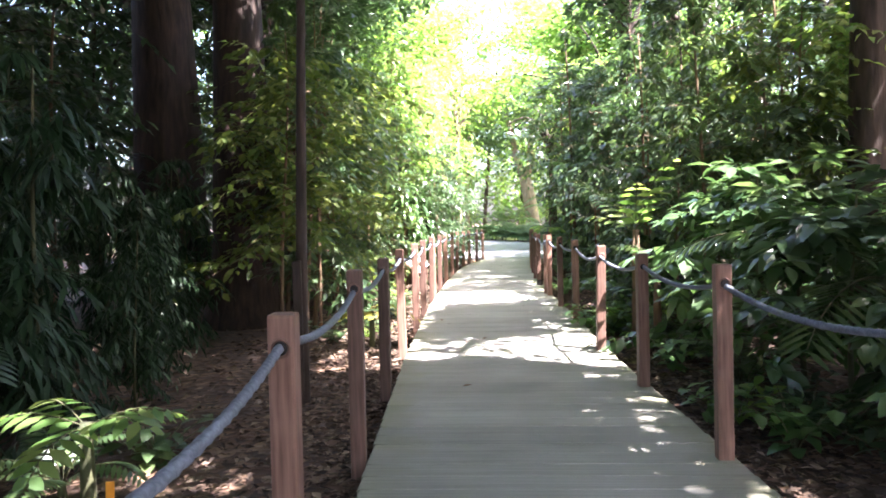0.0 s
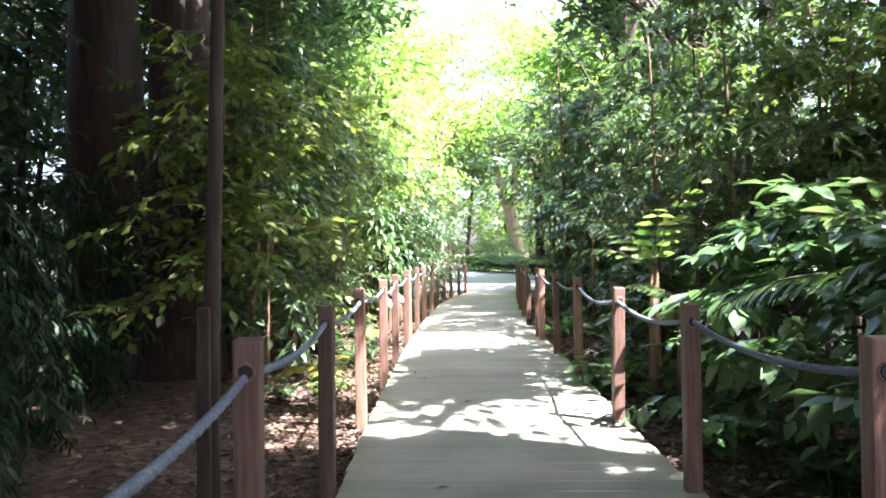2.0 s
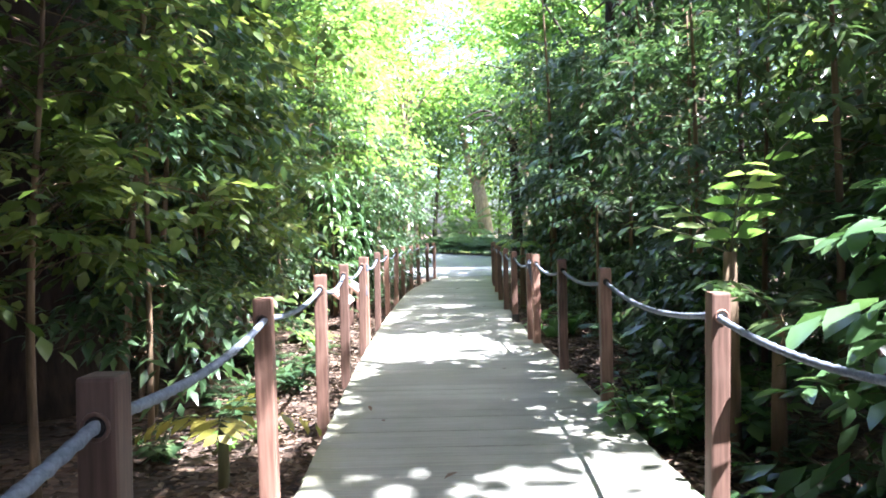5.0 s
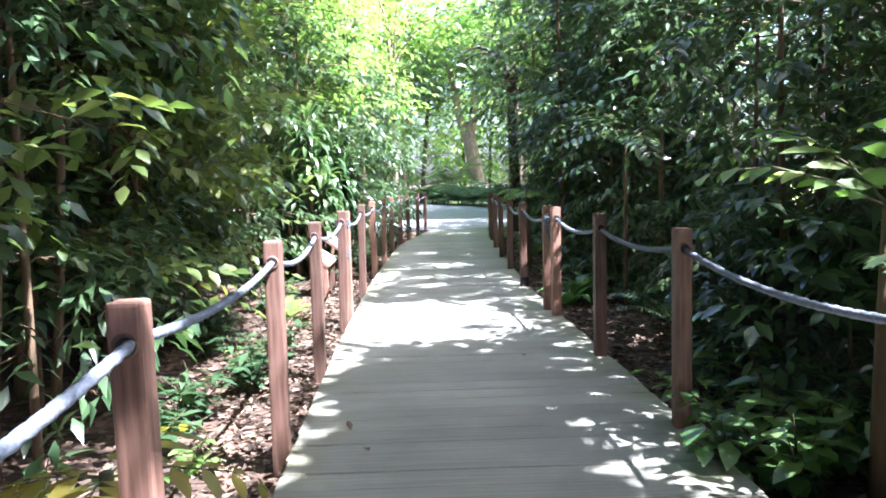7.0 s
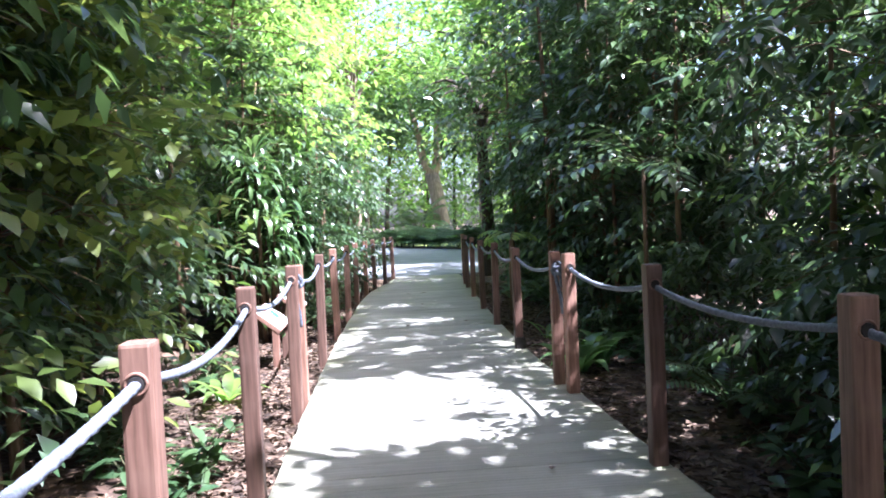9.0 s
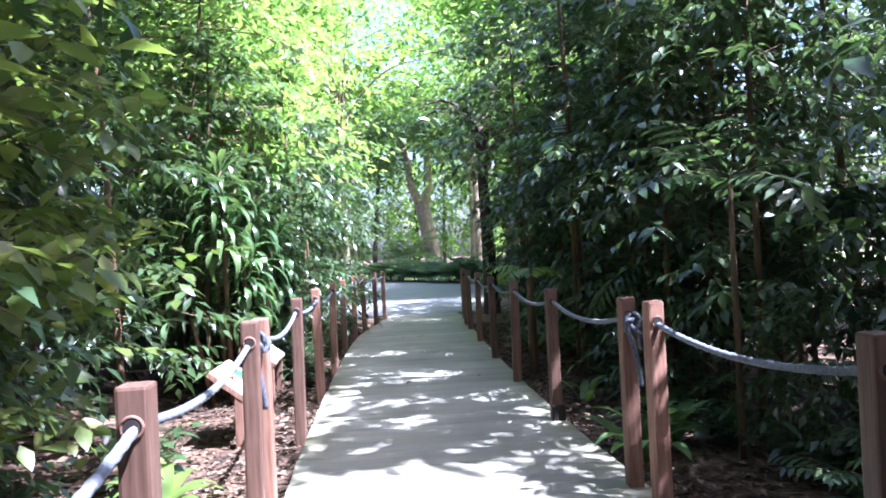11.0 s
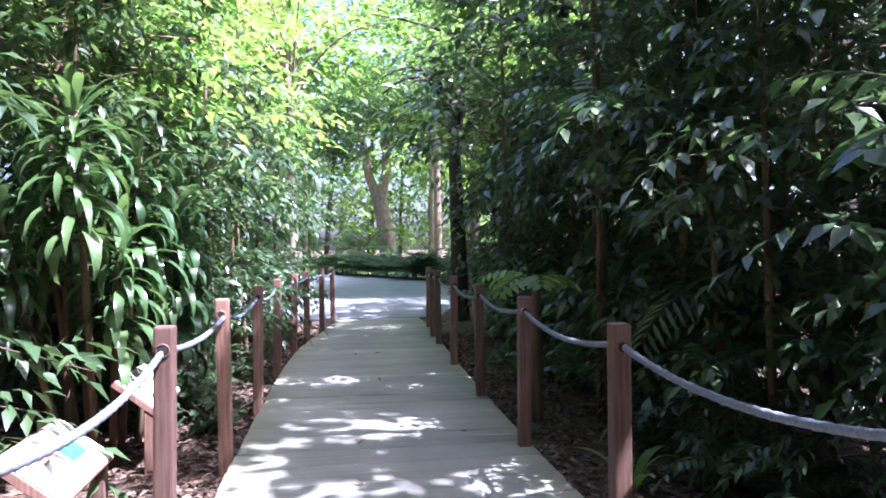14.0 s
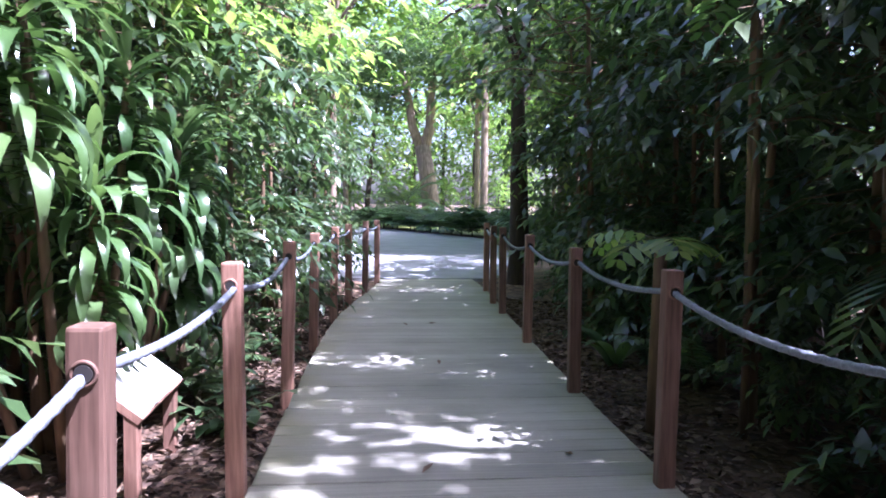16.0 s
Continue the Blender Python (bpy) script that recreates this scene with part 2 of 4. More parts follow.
def plain_blades(P, D, U, L, W, droop=0.22):
    """Leaves of the middle distance: two folded halves of two triangles each."""
    P, D, U = (np.asarray(a, float) for a in (P, D, U))
    L, W = np.asarray(L, float)[:, None], np.asarray(W, float)[:, None]
    D = D / np.linalg.norm(D, axis=1, keepdims=True)
    S = np.cross(D, U)
    S /= np.linalg.norm(S, axis=1, keepdims=True) + 1e-9
    N = np.cross(S, D)
    mid = P + D * L * 0.48 - N * L * droop * 0.1
    V = np.stack([P, mid - S * W * 0.5 + N * W * 0.13, mid, mid + S * W * 0.5 + N * W * 0.13, P + D * L - N * L * droop], 1).reshape(-1, 3)
    F = []
    for o in range(0, len(P) * 5, 5):
        F += [(o, o + 2, o + 1), (o, o + 3, o + 2), (o + 1, o + 2, o + 4), (o + 2, o + 3, o + 4)]
    return V, F


def simple_blades(P, D, U, L, W):
    """Far leaves: one folded diamond each."""
    P, D, U = (np.asarray(a, float) for a in (P, D, U))
    L, W = np.asarray(L, float)[:, None], np.asarray(W, float)[:, None]
    D = D / np.linalg.norm(D, axis=1, keepdims=True)
    S = np.cross(D, U)
    S /= np.linalg.norm(S, axis=1, keepdims=True) + 1e-9
    N = np.cross(S, D)
    mid = P + D * L * 0.45
    V = np.stack([P, mid - S * W * 0.5 + N * W * 0.12, P + D * L - N * L * 0.12, mid + S * W * 0.5 + N * W * 0.12], 1).reshape(-1, 3)
    F = [(4 * i, 4 * i + 3, 4 * i + 2, 4 * i + 1) for i in range(len(P))]
    return V, F


def unit(rng, n, zlo=-1.0, zhi=1.0):
    a = rng.uniform(0, 2 * np.pi, n)
    z = rng.uniform(zlo, zhi, n)
    r = np.sqrt(np.maximum(0, 1 - z * z))
    return np.stack([r * np.cos(a), r * np.sin(a), z], 1)


# ---- plants ----
def sprays(rng, count, origin_of, reach, twigs, per, length, width, hang):
    """Branches with twigs, and leaves in two ranks along the twigs. Returns the branch lines and the leaf arrays."""
    lines, P, D, U, L, W = [], [], [], [], [], []
    up = np.array((0, 0, 1.0))
    for _ in range(count):
        o, d0, r = origin_of()
        d0 = np.array(d0, float)
        d0 /= np.linalg.norm(d0)
        pts = [o + d0 * r * s + up * (-hang * r * s * s) for s in np.linspace(0, 1, 6)]
        lines.append((pts, r))
        for j in range(twigs):
            s = rng.uniform(0.25, 1.0)
            k = min(int(s * 5), 4)
            q = pts[k] + (pts[k + 1] - pts[k]) * (s * 5 - k)
            td = d0 * 0.6 + unit(rng, 1, -0.6, 0.5)[0]
            td /= np.linalg.norm(td)
            tl = r * reach * rng.uniform(0.5, 1.1)
            side = np.cross(td, up)
            side /= np.linalg.norm(side) + 1e-6
            for i in range(per):
                f = (i + 1) / per
                p = q + td * tl * f - up * hang * tl * f * f * 0.8
                sd = side if i % 2 else -side
                dd = td * 0.55 + sd * 0.8 - up * (0.15 + hang * 0.9 * rng.uniform(0.4, 1.2)) + rng.normal(0, 0.18, 3)
                if i == per - 1:
                    dd = td - up * hang
                P.append(p)
                D.append(dd)
                U.append(up + rng.normal(0, 0.3, 3))
                sc = rng.uniform(0.65, 1.15)
                L.append(length * sc)
                W.append(width * sc)
    return lines, (P, D, U, L, W)


def woody_lines(lines, thick):
    out = []
    for pts, r in lines:
        out.append(tube([pts[0], pts[2], pts[5]], [thick * r, thick * r * 0.7, thick * r * 0.2], 3, close=False))
    return join(*out)


def tree_mesh_parts(seed, height, spread, bare, branches, twigs, per, length, width, hang, trunk_r, lean=0.05, far=False, near=False):
    """Trunk line, branch and leaf geometry of one slender tree with its foot at the origin."""
    rng = np.random.default_rng(seed)
    bend = rng.normal(0, lean, (3, 2))

    def spine(s):
        return np.array((height * (bend[0, 0] * s + bend[1, 0] * s * s + 0.1 * bend[2, 0] * math.sin(6 * s)),
                         height * (bend[0, 1] * s + bend[1, 1] * s * s + 0.1 * bend[2, 1] * math.cos(5 * s)) - 0.1 * height * bend[2, 1], height * s))

    def origin_of():
        s = bare + (1 - bare) * rng.uniform(0, 1) ** 0.9
        d = unit(rng, 1, -0.1, 0.75)[0]
        taper = 0.45 + 0.75 * math.sin(math.pi * min(1, 0.25 + 0.7 * (s - bare) / (1 - bare)))
        return spine(s), d, spread * taper * rng.uniform(0.5, 1.1)

    lines, leaf = sprays(rng, branches, origin_of, 0.45, twigs, per, length, width, hang)
    pts = [spine(s) for s in np.linspace(0, 1, 14)]
    pts[0] = pts[0] - np.array((0, 0, 0.35))
    rad = [trunk_r * (1.25 if i == 0 else 1.0) * (1 - 0.85 * i / 13) + 0.004 for i in range(14)]
    return tube(pts, rad, 8), woody_lines(lines, trunk_r * 0.16 / max(spread, 0.3) + 0.002), (simple_blades if far else blades if near else plain_blades)(*leaf)


def tree_thing(name, label, category, geo, bark, leafmat, group="", stem="trunk"):
    root = new(name)
    tagged(root, label, category, group)
    t, b, l = geo
    part(stem, mesh_of("trunk", *t, bark, True), root)
    tagged(part("branchwork", mesh_of("branchwork", *b, bark, True), root), kind="stuff")
    part("crown", mesh_of("crown", *l, leafmat, True), root)
    return root


def strip_leaf(base, azim, rise, length, width, segs=7, fall=1.4, fold=0.25):
    """One long strap leaf that arches up and hangs over."""
    verts, faces = [], []
    p = Vector(base)
    ang = rise
    h = Vector((math.cos(azim), math.sin(azim), 0))
    s = Vector((-math.sin(azim), math.cos(azim), 0))
    step = length / segs
    for i in range(segs + 1):
        f = i / segs
        w = width * (0.35 + 1.3 * f if f < 0.45 else 0.95 * (1 - ((f - 0.45) / 0.55) ** 1.7)) * 0.5 + 0.001
        n = Vector((0, 0, 1)) * math.cos(ang) - h * math.sin(ang)
        verts += [p - s * w + n * w * fold, p, p + s * w + n * w * fold]
        p = p + (h * math.cos(ang) + Vector((0, 0, 1)) * math.sin(ang)) * step
        ang -= fall * (0.35 + f) / segs * 2.0
    for i in range(segs):
        a = i * 3
        faces += [(a, a + 1, a + 4, a + 3), (a + 1, a + 2, a + 5, a + 4)]
    return verts, faces


def frond(base, azim, rise, length, leaflets, llen, lwid, fall=1.1):
    """A feather leaf: an arching rib and two ranks of leaflets. Returns rib and leaflets."""
    pts, P, D, U = [], [], [], []
    p = np.array(base, float)
    ang = rise
    h = np.array((math.cos(azim), math.sin(azim), 0))
    s = np.array((-math.sin(azim), math.cos(azim), 0))
    L, W = [], []
    for i in range(leaflets + 1):
        f = i / leaflets
        d = h * math.cos(ang) + np.array((0, 0, 1)) * math.sin(ang)
        pts.append(p.copy())
        if f > 0.16:
            size = llen * (0.45 + 0.9 * math.sin(math.pi * min(1, 0.12 + 0.83 * f)))
            n = np.array((0, 0, 1)) * math.cos(ang) - h * math.sin(ang)
            for k in (-1, 1):
                P.append(p.copy())
                D.append(d * 0.55 + s * k + n * 0.1 - np.array((0, 0, 0.22)))
                U.append(n)
                L.append(size)
                W.append(lwid)
        p = p + d * length / leaflets
        ang -= fall * (0.3 + f) / leaflets * 1.6
    rib = tube(pts[::2], [0.012 * length * (1 - 0.8 * i / len(pts[::2])) * 0.6 + 0.0015 for i in range(len(pts[::2]))], 4, close=False)
    return rib, (P, D, U, L, W)


def palm_geo(seed, stem_h, fronds, length, leaflets, llen, lwid, rise=(0.35, 1.25), fall=1.1):
    rng = np.random.default_rng(seed)
    ribs, A = [], [[], [], [], [], []]
    for i in range(fronds):
        r, leaf = frond((0, 0, stem_h), 2.4 * i + rng.uniform(-0.3, 0.3), rng.uniform(*rise), length * rng.uniform(0.75, 1.1), leaflets, llen, lwid, fall * rng.uniform(0.8, 1.2))
        ribs.append(r)
        for a, b in zip(A, leaf):
            a += b
    foot = 0.026 if stem_h > 1.4 else 0.03 + stem_h * 0.03
    stem = tube([(0, 0, -0.3), (0, 0, stem_h * 0.5), (0, 0, stem_h + 0.02)], [foot, 0.8 * foot, 0.6 * foot], 8)
    return stem, join(*ribs), blades(*A, fold=0.05, droop=0.2, wide=0.4)


def palm_thing(name, label, category, geo, bark, leafmat, group=""):
    root = new(name)
    tagged(root, label, category, group)
    part("stem", mesh_of("stem", *geo[0], bark, True), root)
    tagged(part("leaf_ribbing", mesh_of("leaf_ribbing", *geo[1], STEM_GREEN, True), root), kind="stuff")
    part("foliage", mesh_of("foliage", *geo[2], leafmat, True), root)
    return root


def herb_geo(seed, stems, height, leaves_per, length, width, spread=0.5, pairs=False):
    """Low broad-leaved plant: a few thin stems with large leaves towards their tops."""
    rng = np.random.default_rng(seed)
    tubes, P, D, U, L, W = [], [], [], [], [], []
    for i in range(stems):
        a = rng.uniform(0, 2 * math.pi)
        out = rng.uniform(0.1, 1.0) * spread
        hh = height * rng.uniform(0.55, 1.05)
        pts = [np.array((math.cos(a) * out * s * s, math.sin(a) * out * s * s, hh * s - 0.05)) for s in np.linspace(0, 1, 5)]
        tubes.append(tube(pts, [0.007, 0.006, 0.005, 0.004, 0.003], 4, close=False))
        for k in range(leaves_per):
            s = rng.uniform(0.35, 1.0)
            b = rng.uniform(0, 2 * math.pi)
            P.append(np.array((math.cos(a) * out * s * s, math.sin(a) * out * s * s, hh * s - 0.05)))
            D.append((math.cos(b), math.sin(b), rng.uniform(-0.35, 0.45)))
            U.append((rng.normal(0, 0.2), rng.normal(0, 0.2), 1))
            sc = rng.uniform(0.6, 1.15)
            L.append(length * sc)
            W.append(width * sc)
    return join(*tubes), blades(P, D, U, L, W, 0.1, 0.25)


def herb_thing(name, label, geo, leafmat, group="", category="plant"):
    root = new(name)
    tagged(root, label, category, group)
    tagged(part("stemwork", mesh_of("stemwork", *geo[0], STEM_GREEN, True), root), kind="stuff")
    part("foliage", mesh_of("foliage", *geo[1], leafmat, True), root)
    return root


# ---- ground ----
GROUND_Z = -0.13


def ground_height(x, y):
    near = max(0.0, 1 - max(0.0, abs(x - 1.0) - 1.3) / 1.0)
    bumpy = noise.noise((x * 0.35, y * 0.35, 3.1)) * 0.14 + noise.noise((x * 1.7, y * 1.7, 7.7)) * 0.035
    far = min(1.0, max(0.0, (y - 25.5) / 1.0))
    z = GROUND_Z + bumpy * (1 - near)
    return z * (1 - far) + far * (-0.03 + (0 if x < 6 else 0.02 * bumpy))


def make_ground():
    xs = [-400, -120, -50] + [-24 + i * 0.5 for i in range(101)] + [50, 120, 400]
    ys = [-300, -80, -25] + [-10 + i * 0.5 for i in range(121)] + [70, 100, 180, 500]
    verts = [(x, y, ground_height(x, y)) for y in ys for x in xs]
    n = len(xs)
    faces = [(j * n + i, j * n + i + 1, (j + 1) * n + i + 1, (j + 1) * n + i) for j in range(len(ys) - 1) for i in range(n - 1)]
    tagged(new("ground", mesh_of("ground", verts, faces, SOIL, True)), "dark brown forest soil under leaf litter", "ground", kind="structure")


make_ground()

# ---- the path's two edges, from the posts ----
LEFT = [(-2.488, 0.75), (-0.893, 0.55), (0.67, 0.38), (2.424, 0.265), (4.196, 0.174), (5.891, 0.099), (7.738, 0.026), (9.537, 0.003),
        (11.238, -0.037), (12.987, -0.04), (13.344, -0.03), (15.166, -0.029), (16.846, 0.02), (18.621, 0.077), (20.471, 0.141), (22.203, 0.267),
        (23.304, 0.429), (24.343, 0.653), (25.517, 0.859)]
RIGHT = [(-2.488, 2.7), (-0.893, 2.52), (0.67, 2.38), (2.411, 2.27), (4.159, 2.191), (5.905, 2.137), (7.525, 2.062), (9.669, 2.09),
         (11.279, 2.058), (12.935, 2.04), (13.262, 2.012), (14.959, 2.008), (16.748, 2.061), (18.478, 2.127), (20.351, 2.216), (22.175, 2.327),
         (23.094, 2.378), (24.433, 2.512)]


def along(pts, y):
    return float(np.interp(y, [p[0] for p in pts], [p[1] for p in pts]))


def edge_left(y):
    return sum(along(LEFT, y + d) for d in (-1.0, 0, 1.0)) / 3 + 0.055


def edge_right(y):
    return sum(along(RIGHT, y + d) for d in (-1.0, 0, 1.0)) / 3 + 0.06


# ---- posts ----
POST_W, POST_H = 0.086, 1.055


def make_post():
    bm = box_bm(POST_W, POST_W, POST_H + 0.16, 0.011, 2, (0, 0, -0.16))
    root = tagged(new("wooden_post", bm_mesh("wooden_post", bm, POST_WOOD)), "square dark brown hardwood post beside the boardwalk", "post", "rope fence posts")
    for k in (-1, 1):
        bm = bmesh.new()
        bmesh.ops.create_cone(bm, cap_ends=True, segments=14, radius1=0.024, radius2=0.021, depth=0.012,
                              matrix=Matrix.Translation((0, k * (POST_W / 2 + 0.001), POST_H - 0.105)) @ Matrix.Rotation(math.pi / 2, 4, "X"))
        part("rope_hole", bm_mesh("rope_hole", bm, HOLE), root, "dark drilled hole for the rope")
        ring = [(0.028 * math.cos(a), k * (POST_W / 2 + 0.002), POST_H - 0.105 + 0.028 * math.sin(a)) for a in (i * math.pi / 8 for i in range(17))]
        part("hole_rim", mesh_of("hole_rim", *tube(ring, [0.005] * 17, 6, close=False), POST_WOOD, True), root)
    return root


def spots():
    made = []
    for side in (LEFT, RIGHT):
        for i, (y, x) in enumerate(side):
            a, b = side[max(0, i - 1)], side[min(len(side) - 1, i + 1)]
            made.append((side is LEFT, i, x, y, math.degrees(math.atan2(-(b[1] - a[1]), b[0] - a[0]))))
    return made


rand = random.Random(11)
post = make_post()
first = True
for is_left, i, x, y, turn in spots():
    m = pose(x, y, rand.uniform(-0.012, 0.012), rand.uniform(-0.7, 0.7), rand.uniform(-0.8, 0.8), turn + rand.uniform(-3, 3))
    if first:
        post.matrix_world = m
        first = False
    else:
        ob = copy_thing(post, m)
        if not is_left and i == 11:
            bm = box_bm(0.105, 0.03, 0.13, 0.006, 1, (0.005, -0.05, 0.0))
            part("base_bracket", bm_mesh("base_bracket", bm, HOLE), ob, "dark metal bracket at the foot")


# ---- ropes ----
def rope_mesh(pts, r=0.0148):
    return mesh_of("rope", *tube(pts, [r] * len(pts), 12, 3, 95.0), ROPE, True)


def span(a, b, sag, z=POST_H - 0.105):
    length = math.dist(a, b)
    n = max(12, int(length / 0.024))
    return [(a[0] + (b[0] - a[0]) * s, a[1] + (b[1] - a[1]) * s, z - sag * 4 * s * (1 - s)) for s in (k / n for k in range(n + 1))]


for side, pair in ((LEFT, 9), (RIGHT, 9)):
    for i in range(len(side) - 1):
        if i == pair:
            continue
        (ya, xa), (yb, xb) = side[i], side[i + 1]
        sag = rand.uniform(0.05, 0.085) * min(1, (yb - ya) / 1.66)
        tagged(new("rope", rope_mesh(span((xa, ya), (xb, yb), sag))), "thick grey-blue twisted rope slung between wooden posts", "rope", "fence ropes")


def knot(x, y, z, toward, drop, seed):
    """A stopper knot against a post with its loose end hanging down."""
    rng = random.Random(seed)
    pts = []
    for k in range(90):
        a = k / 89 * 4 * math.pi * 0.985
        w = 0.034 + 0.017 * math.cos(1.5 * a)
        pts.append((x + w * math.sin(a), y + toward * (0.045 + 0.02 * math.sin(1.5 * a)), z + w * math.cos(a)))
    ex, ey, ez = pts[-1]
    n = int(drop / 0.02)
    for k in range(1, n):
        f = k / n
        pts.append((ex + 0.03 * math.sin(3 * f + seed), ey + toward * (0.03 * math.sin(2.2 * f)), ez - drop * f))
    ob = new("rope_knot", rope_mesh(pts, 0.014))
    ob.data.materials[0] = ROPE_DARK
    tagged(ob, "dark blue-grey rope knot with a loose hanging end", "knot", "rope knots")


for side in (LEFT, RIGHT):
    (y1, x1), (y2, x2) = side[9], side[10]
    knot(x1, y1 + POST_W / 2, POST_H - 0.13, 1, 0.2 if side is RIGHT else 0.12, 3)
    knot(x2, y2 - POST_W / 2 - 0.005, POST_H - 0.13, -1, 0.42, 5)


# ---- information boards ----
def info_board(y0, y1, x0, pictured):
    root = new("information_board")
    root.location = (x0, (y0 + y1) / 2, 0)
    tagged(root, "low tilted white information board on brown legs beside the boardwalk", "sign", "information boards")
    ln = y1 - y0
    tilt = Matrix.Translation((-0.065, 0, 0.4)) @ Matrix.Rotation(radians(38), 4, "Y")

    def slab(name, sx, sy, sz, at, mat, label="", bevel=0.004):
        bm = box_bm(sx, sy, sz, bevel, 1, at)
        bmesh.ops.transform(bm, matrix=tilt, verts=bm.verts)
        part(name, bm_mesh(name, bm, mat), root, label)

    slab("frame", 0.36, ln, 0.045, (0, 0, -0.047), POST_WOOD, "brown wooden tray")
    slab("panel", 0.34, ln - 0.02, 0.008, (0, 0, 0.0), SIGN_FACE, "white printed face")
    if pictured:
        slab("picture", 0.1, 0.17, 0.003, (-0.06, -0.13, 0.009), SIGN_RED, "", 0)
        slab("picture", 0.12, 0.2, 0.003, (0.0, 0.12, 0.009), SIGN_GREEN, "", 0)
    for k in range(6):
        slab("text_bar", 0.006, ln * (0.5 if k % 3 else 0.36), 0.002, (0.12 - 0.02 * k if not pictured else 0.15 - 0.012 * k, -0.03, 0.009), SIGN_INK, "", 0)
    for k in (-1, 1):
        bm = box_bm(0.07, 0.07, 0.52, 0.006, 1, (0.01, k * (ln / 2 - 0.04), -0.22))
        part("leg", bm_mesh("leg", bm, POST_WOOD), root, "square brown wooden leg")


info_board(17.02, 17.8, -0.52, False)
info_board(15.18, 15.95, -0.52, True)

# ---- road beyond the boardwalk ----
ROAD = [(-3.5, 26.28), (3.0, 26.28), (4.6, 31.89), (5.4, 40.83), (1.9, 50.39), (-6, 61.24), (-15, 61.24), (-9, 38.27), (-5.5, 29.34)]
bm = bmesh.new()
f = bm.faces.new([bm.verts.new((x, y, 0.0)) for x, y in ROAD])
ext = bmesh.ops.extrude_face_region(bm, geom=[f])
bmesh.ops.translate(bm, vec=(0, 0, -0.15), verts=[v for v in ext["geom"] if isinstance(v, bmesh.types.BMVert)])
bmesh.ops.recalc_face_normals(bm, faces=bm.faces)
tagged(new("road", bm_mesh("road", bm, ASPHALT)), "smooth pale grey road beyond the boardwalk", "road", kind="structure")

# ---- forest: shared plant shapes ----
KIT = {}


def place(key, maker, x, y, turn, scale=1.0, z=None):
    """The first use of a kind builds it; later uses copy it."""
    m = Matrix.Translation((x, y, ground_height(x, y) if z is None else z)) @ Matrix.Rotation(turn, 4, "Z")
    if key not in KIT:
        KIT[key] = maker()
        ob = KIT[key]
    else:
        ob = copy_thing(KIT[key], m)
    ob.matrix_basis = m @ Matrix.Diagonal((scale, scale, scale, 1))
    return ob


def slender(seed, mat, label):
    return lambda: tree_thing("understory_tree", label, "tree", tree_mesh_parts(seed, 4.6, 1.0, 0.12, 44, 5, 6, 0.185, 0.07, 0.42, 0.035), STEM_TAN, mat, "understory trees")


def bushy(seed, mat, label):
    return lambda: tree_thing("shrub", label, "shrub", tree_mesh_parts(seed, 1.9, 0.85, 0.04, 30, 5, 7, 0.165, 0.068, 0.4, 0.02), STEM_GREEN, mat, "understory shrubs", "stem")


def tall(seed, mat, label):
    return lambda: tree_thing("forest_tree", label, "tree", tree_mesh_parts(seed, 9.0, 2.3, 0.16, 66, 5, 6, 0.35, 0.13, 0.4, 0.10, far=True), BARK_DARK, mat, "forest trees")


def drooping(seed, mat, label):
    return lambda: tree_thing("drooping_shrub", label, "shrub", tree_mesh_parts(seed, 3.1, 0.6, 0.12, 40, 4, 7, 0.27, 0.045, 1.1, 0.022), STEM_GREEN, mat, "drooping shrubs", "stem")


def broad(seed, mat, label):
    return lambda: tree_thing("broadleaf_shrub", label, "shrub", tree_mesh_parts(seed, 1.7, 0.75, 0.1, 20, 4, 6, 0.24, 0.11, 0.3, 0.02, near=True), STEM_GREEN, mat, "broad-leaved shrubs", "stem")


def arching(seed, mat, label):
    return lambda: tree_thing("overhanging_tree", label, "tree", tree_mesh_parts(seed, 6.2, 2.2, 0.44, 64, 5, 7, 0.2, 0.09, 0.3, 0.05), STEM_TAN, mat, "overhanging trees")


KINDS_SLENDER = [("s%d" % i, slender(40 + i, m, l)) for i, (m, l) in enumerate((
    (LEAF_MID, "slender green tree with narrow drooping leaves"), (LEAF_DARK, "slender dark green tree with narrow leaves"),
    (LEAF_MID, "slender green tree with dense narrow leaves"), (LEAF_LIGHT, "slender yellow-green tree with drooping leaves")))]
KINDS_BUSHY = [("b%d" % i, bushy(60 + i, m, l)) for i, (m, l) in enumerate((
    (LEAF_DARK, "dark green leafy shrub on the forest floor"), (LEAF_MID, "green leafy shrub on the forest floor"), (LEAF_DARK, "dense dark green shrub under the trees")))]
KINDS_TALL = [("t%d" % i, tall(80 + i, m, l)) for i, (m, l) in enumerate((
    (LEAF_DARK, "tall dark forest tree with dense leaves"), (LEAF_MID, "tall green forest tree with dense leaves"), (LEAF_DARK, "tall shaded forest tree")))]
# same tall tree in the light leaf: sunlight beyond the road put into colour
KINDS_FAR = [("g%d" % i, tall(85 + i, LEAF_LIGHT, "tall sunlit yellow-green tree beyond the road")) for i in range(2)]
KINDS_DROOP = [("d%d" % i, drooping(90 + i, LEAF_SHADED, "shade-dark shrub with long narrow hanging leaves")) for i in range(2)]
KINDS_BROAD = [("w%d" % i, broad(100 + i, m, l)) for i, (m, l) in enumerate((
    (LEAF_MID, "green shrub with large broad leaves beside the boardwalk"), (LEAF_STRAP, "green shrub with large broad glossy leaves")))]
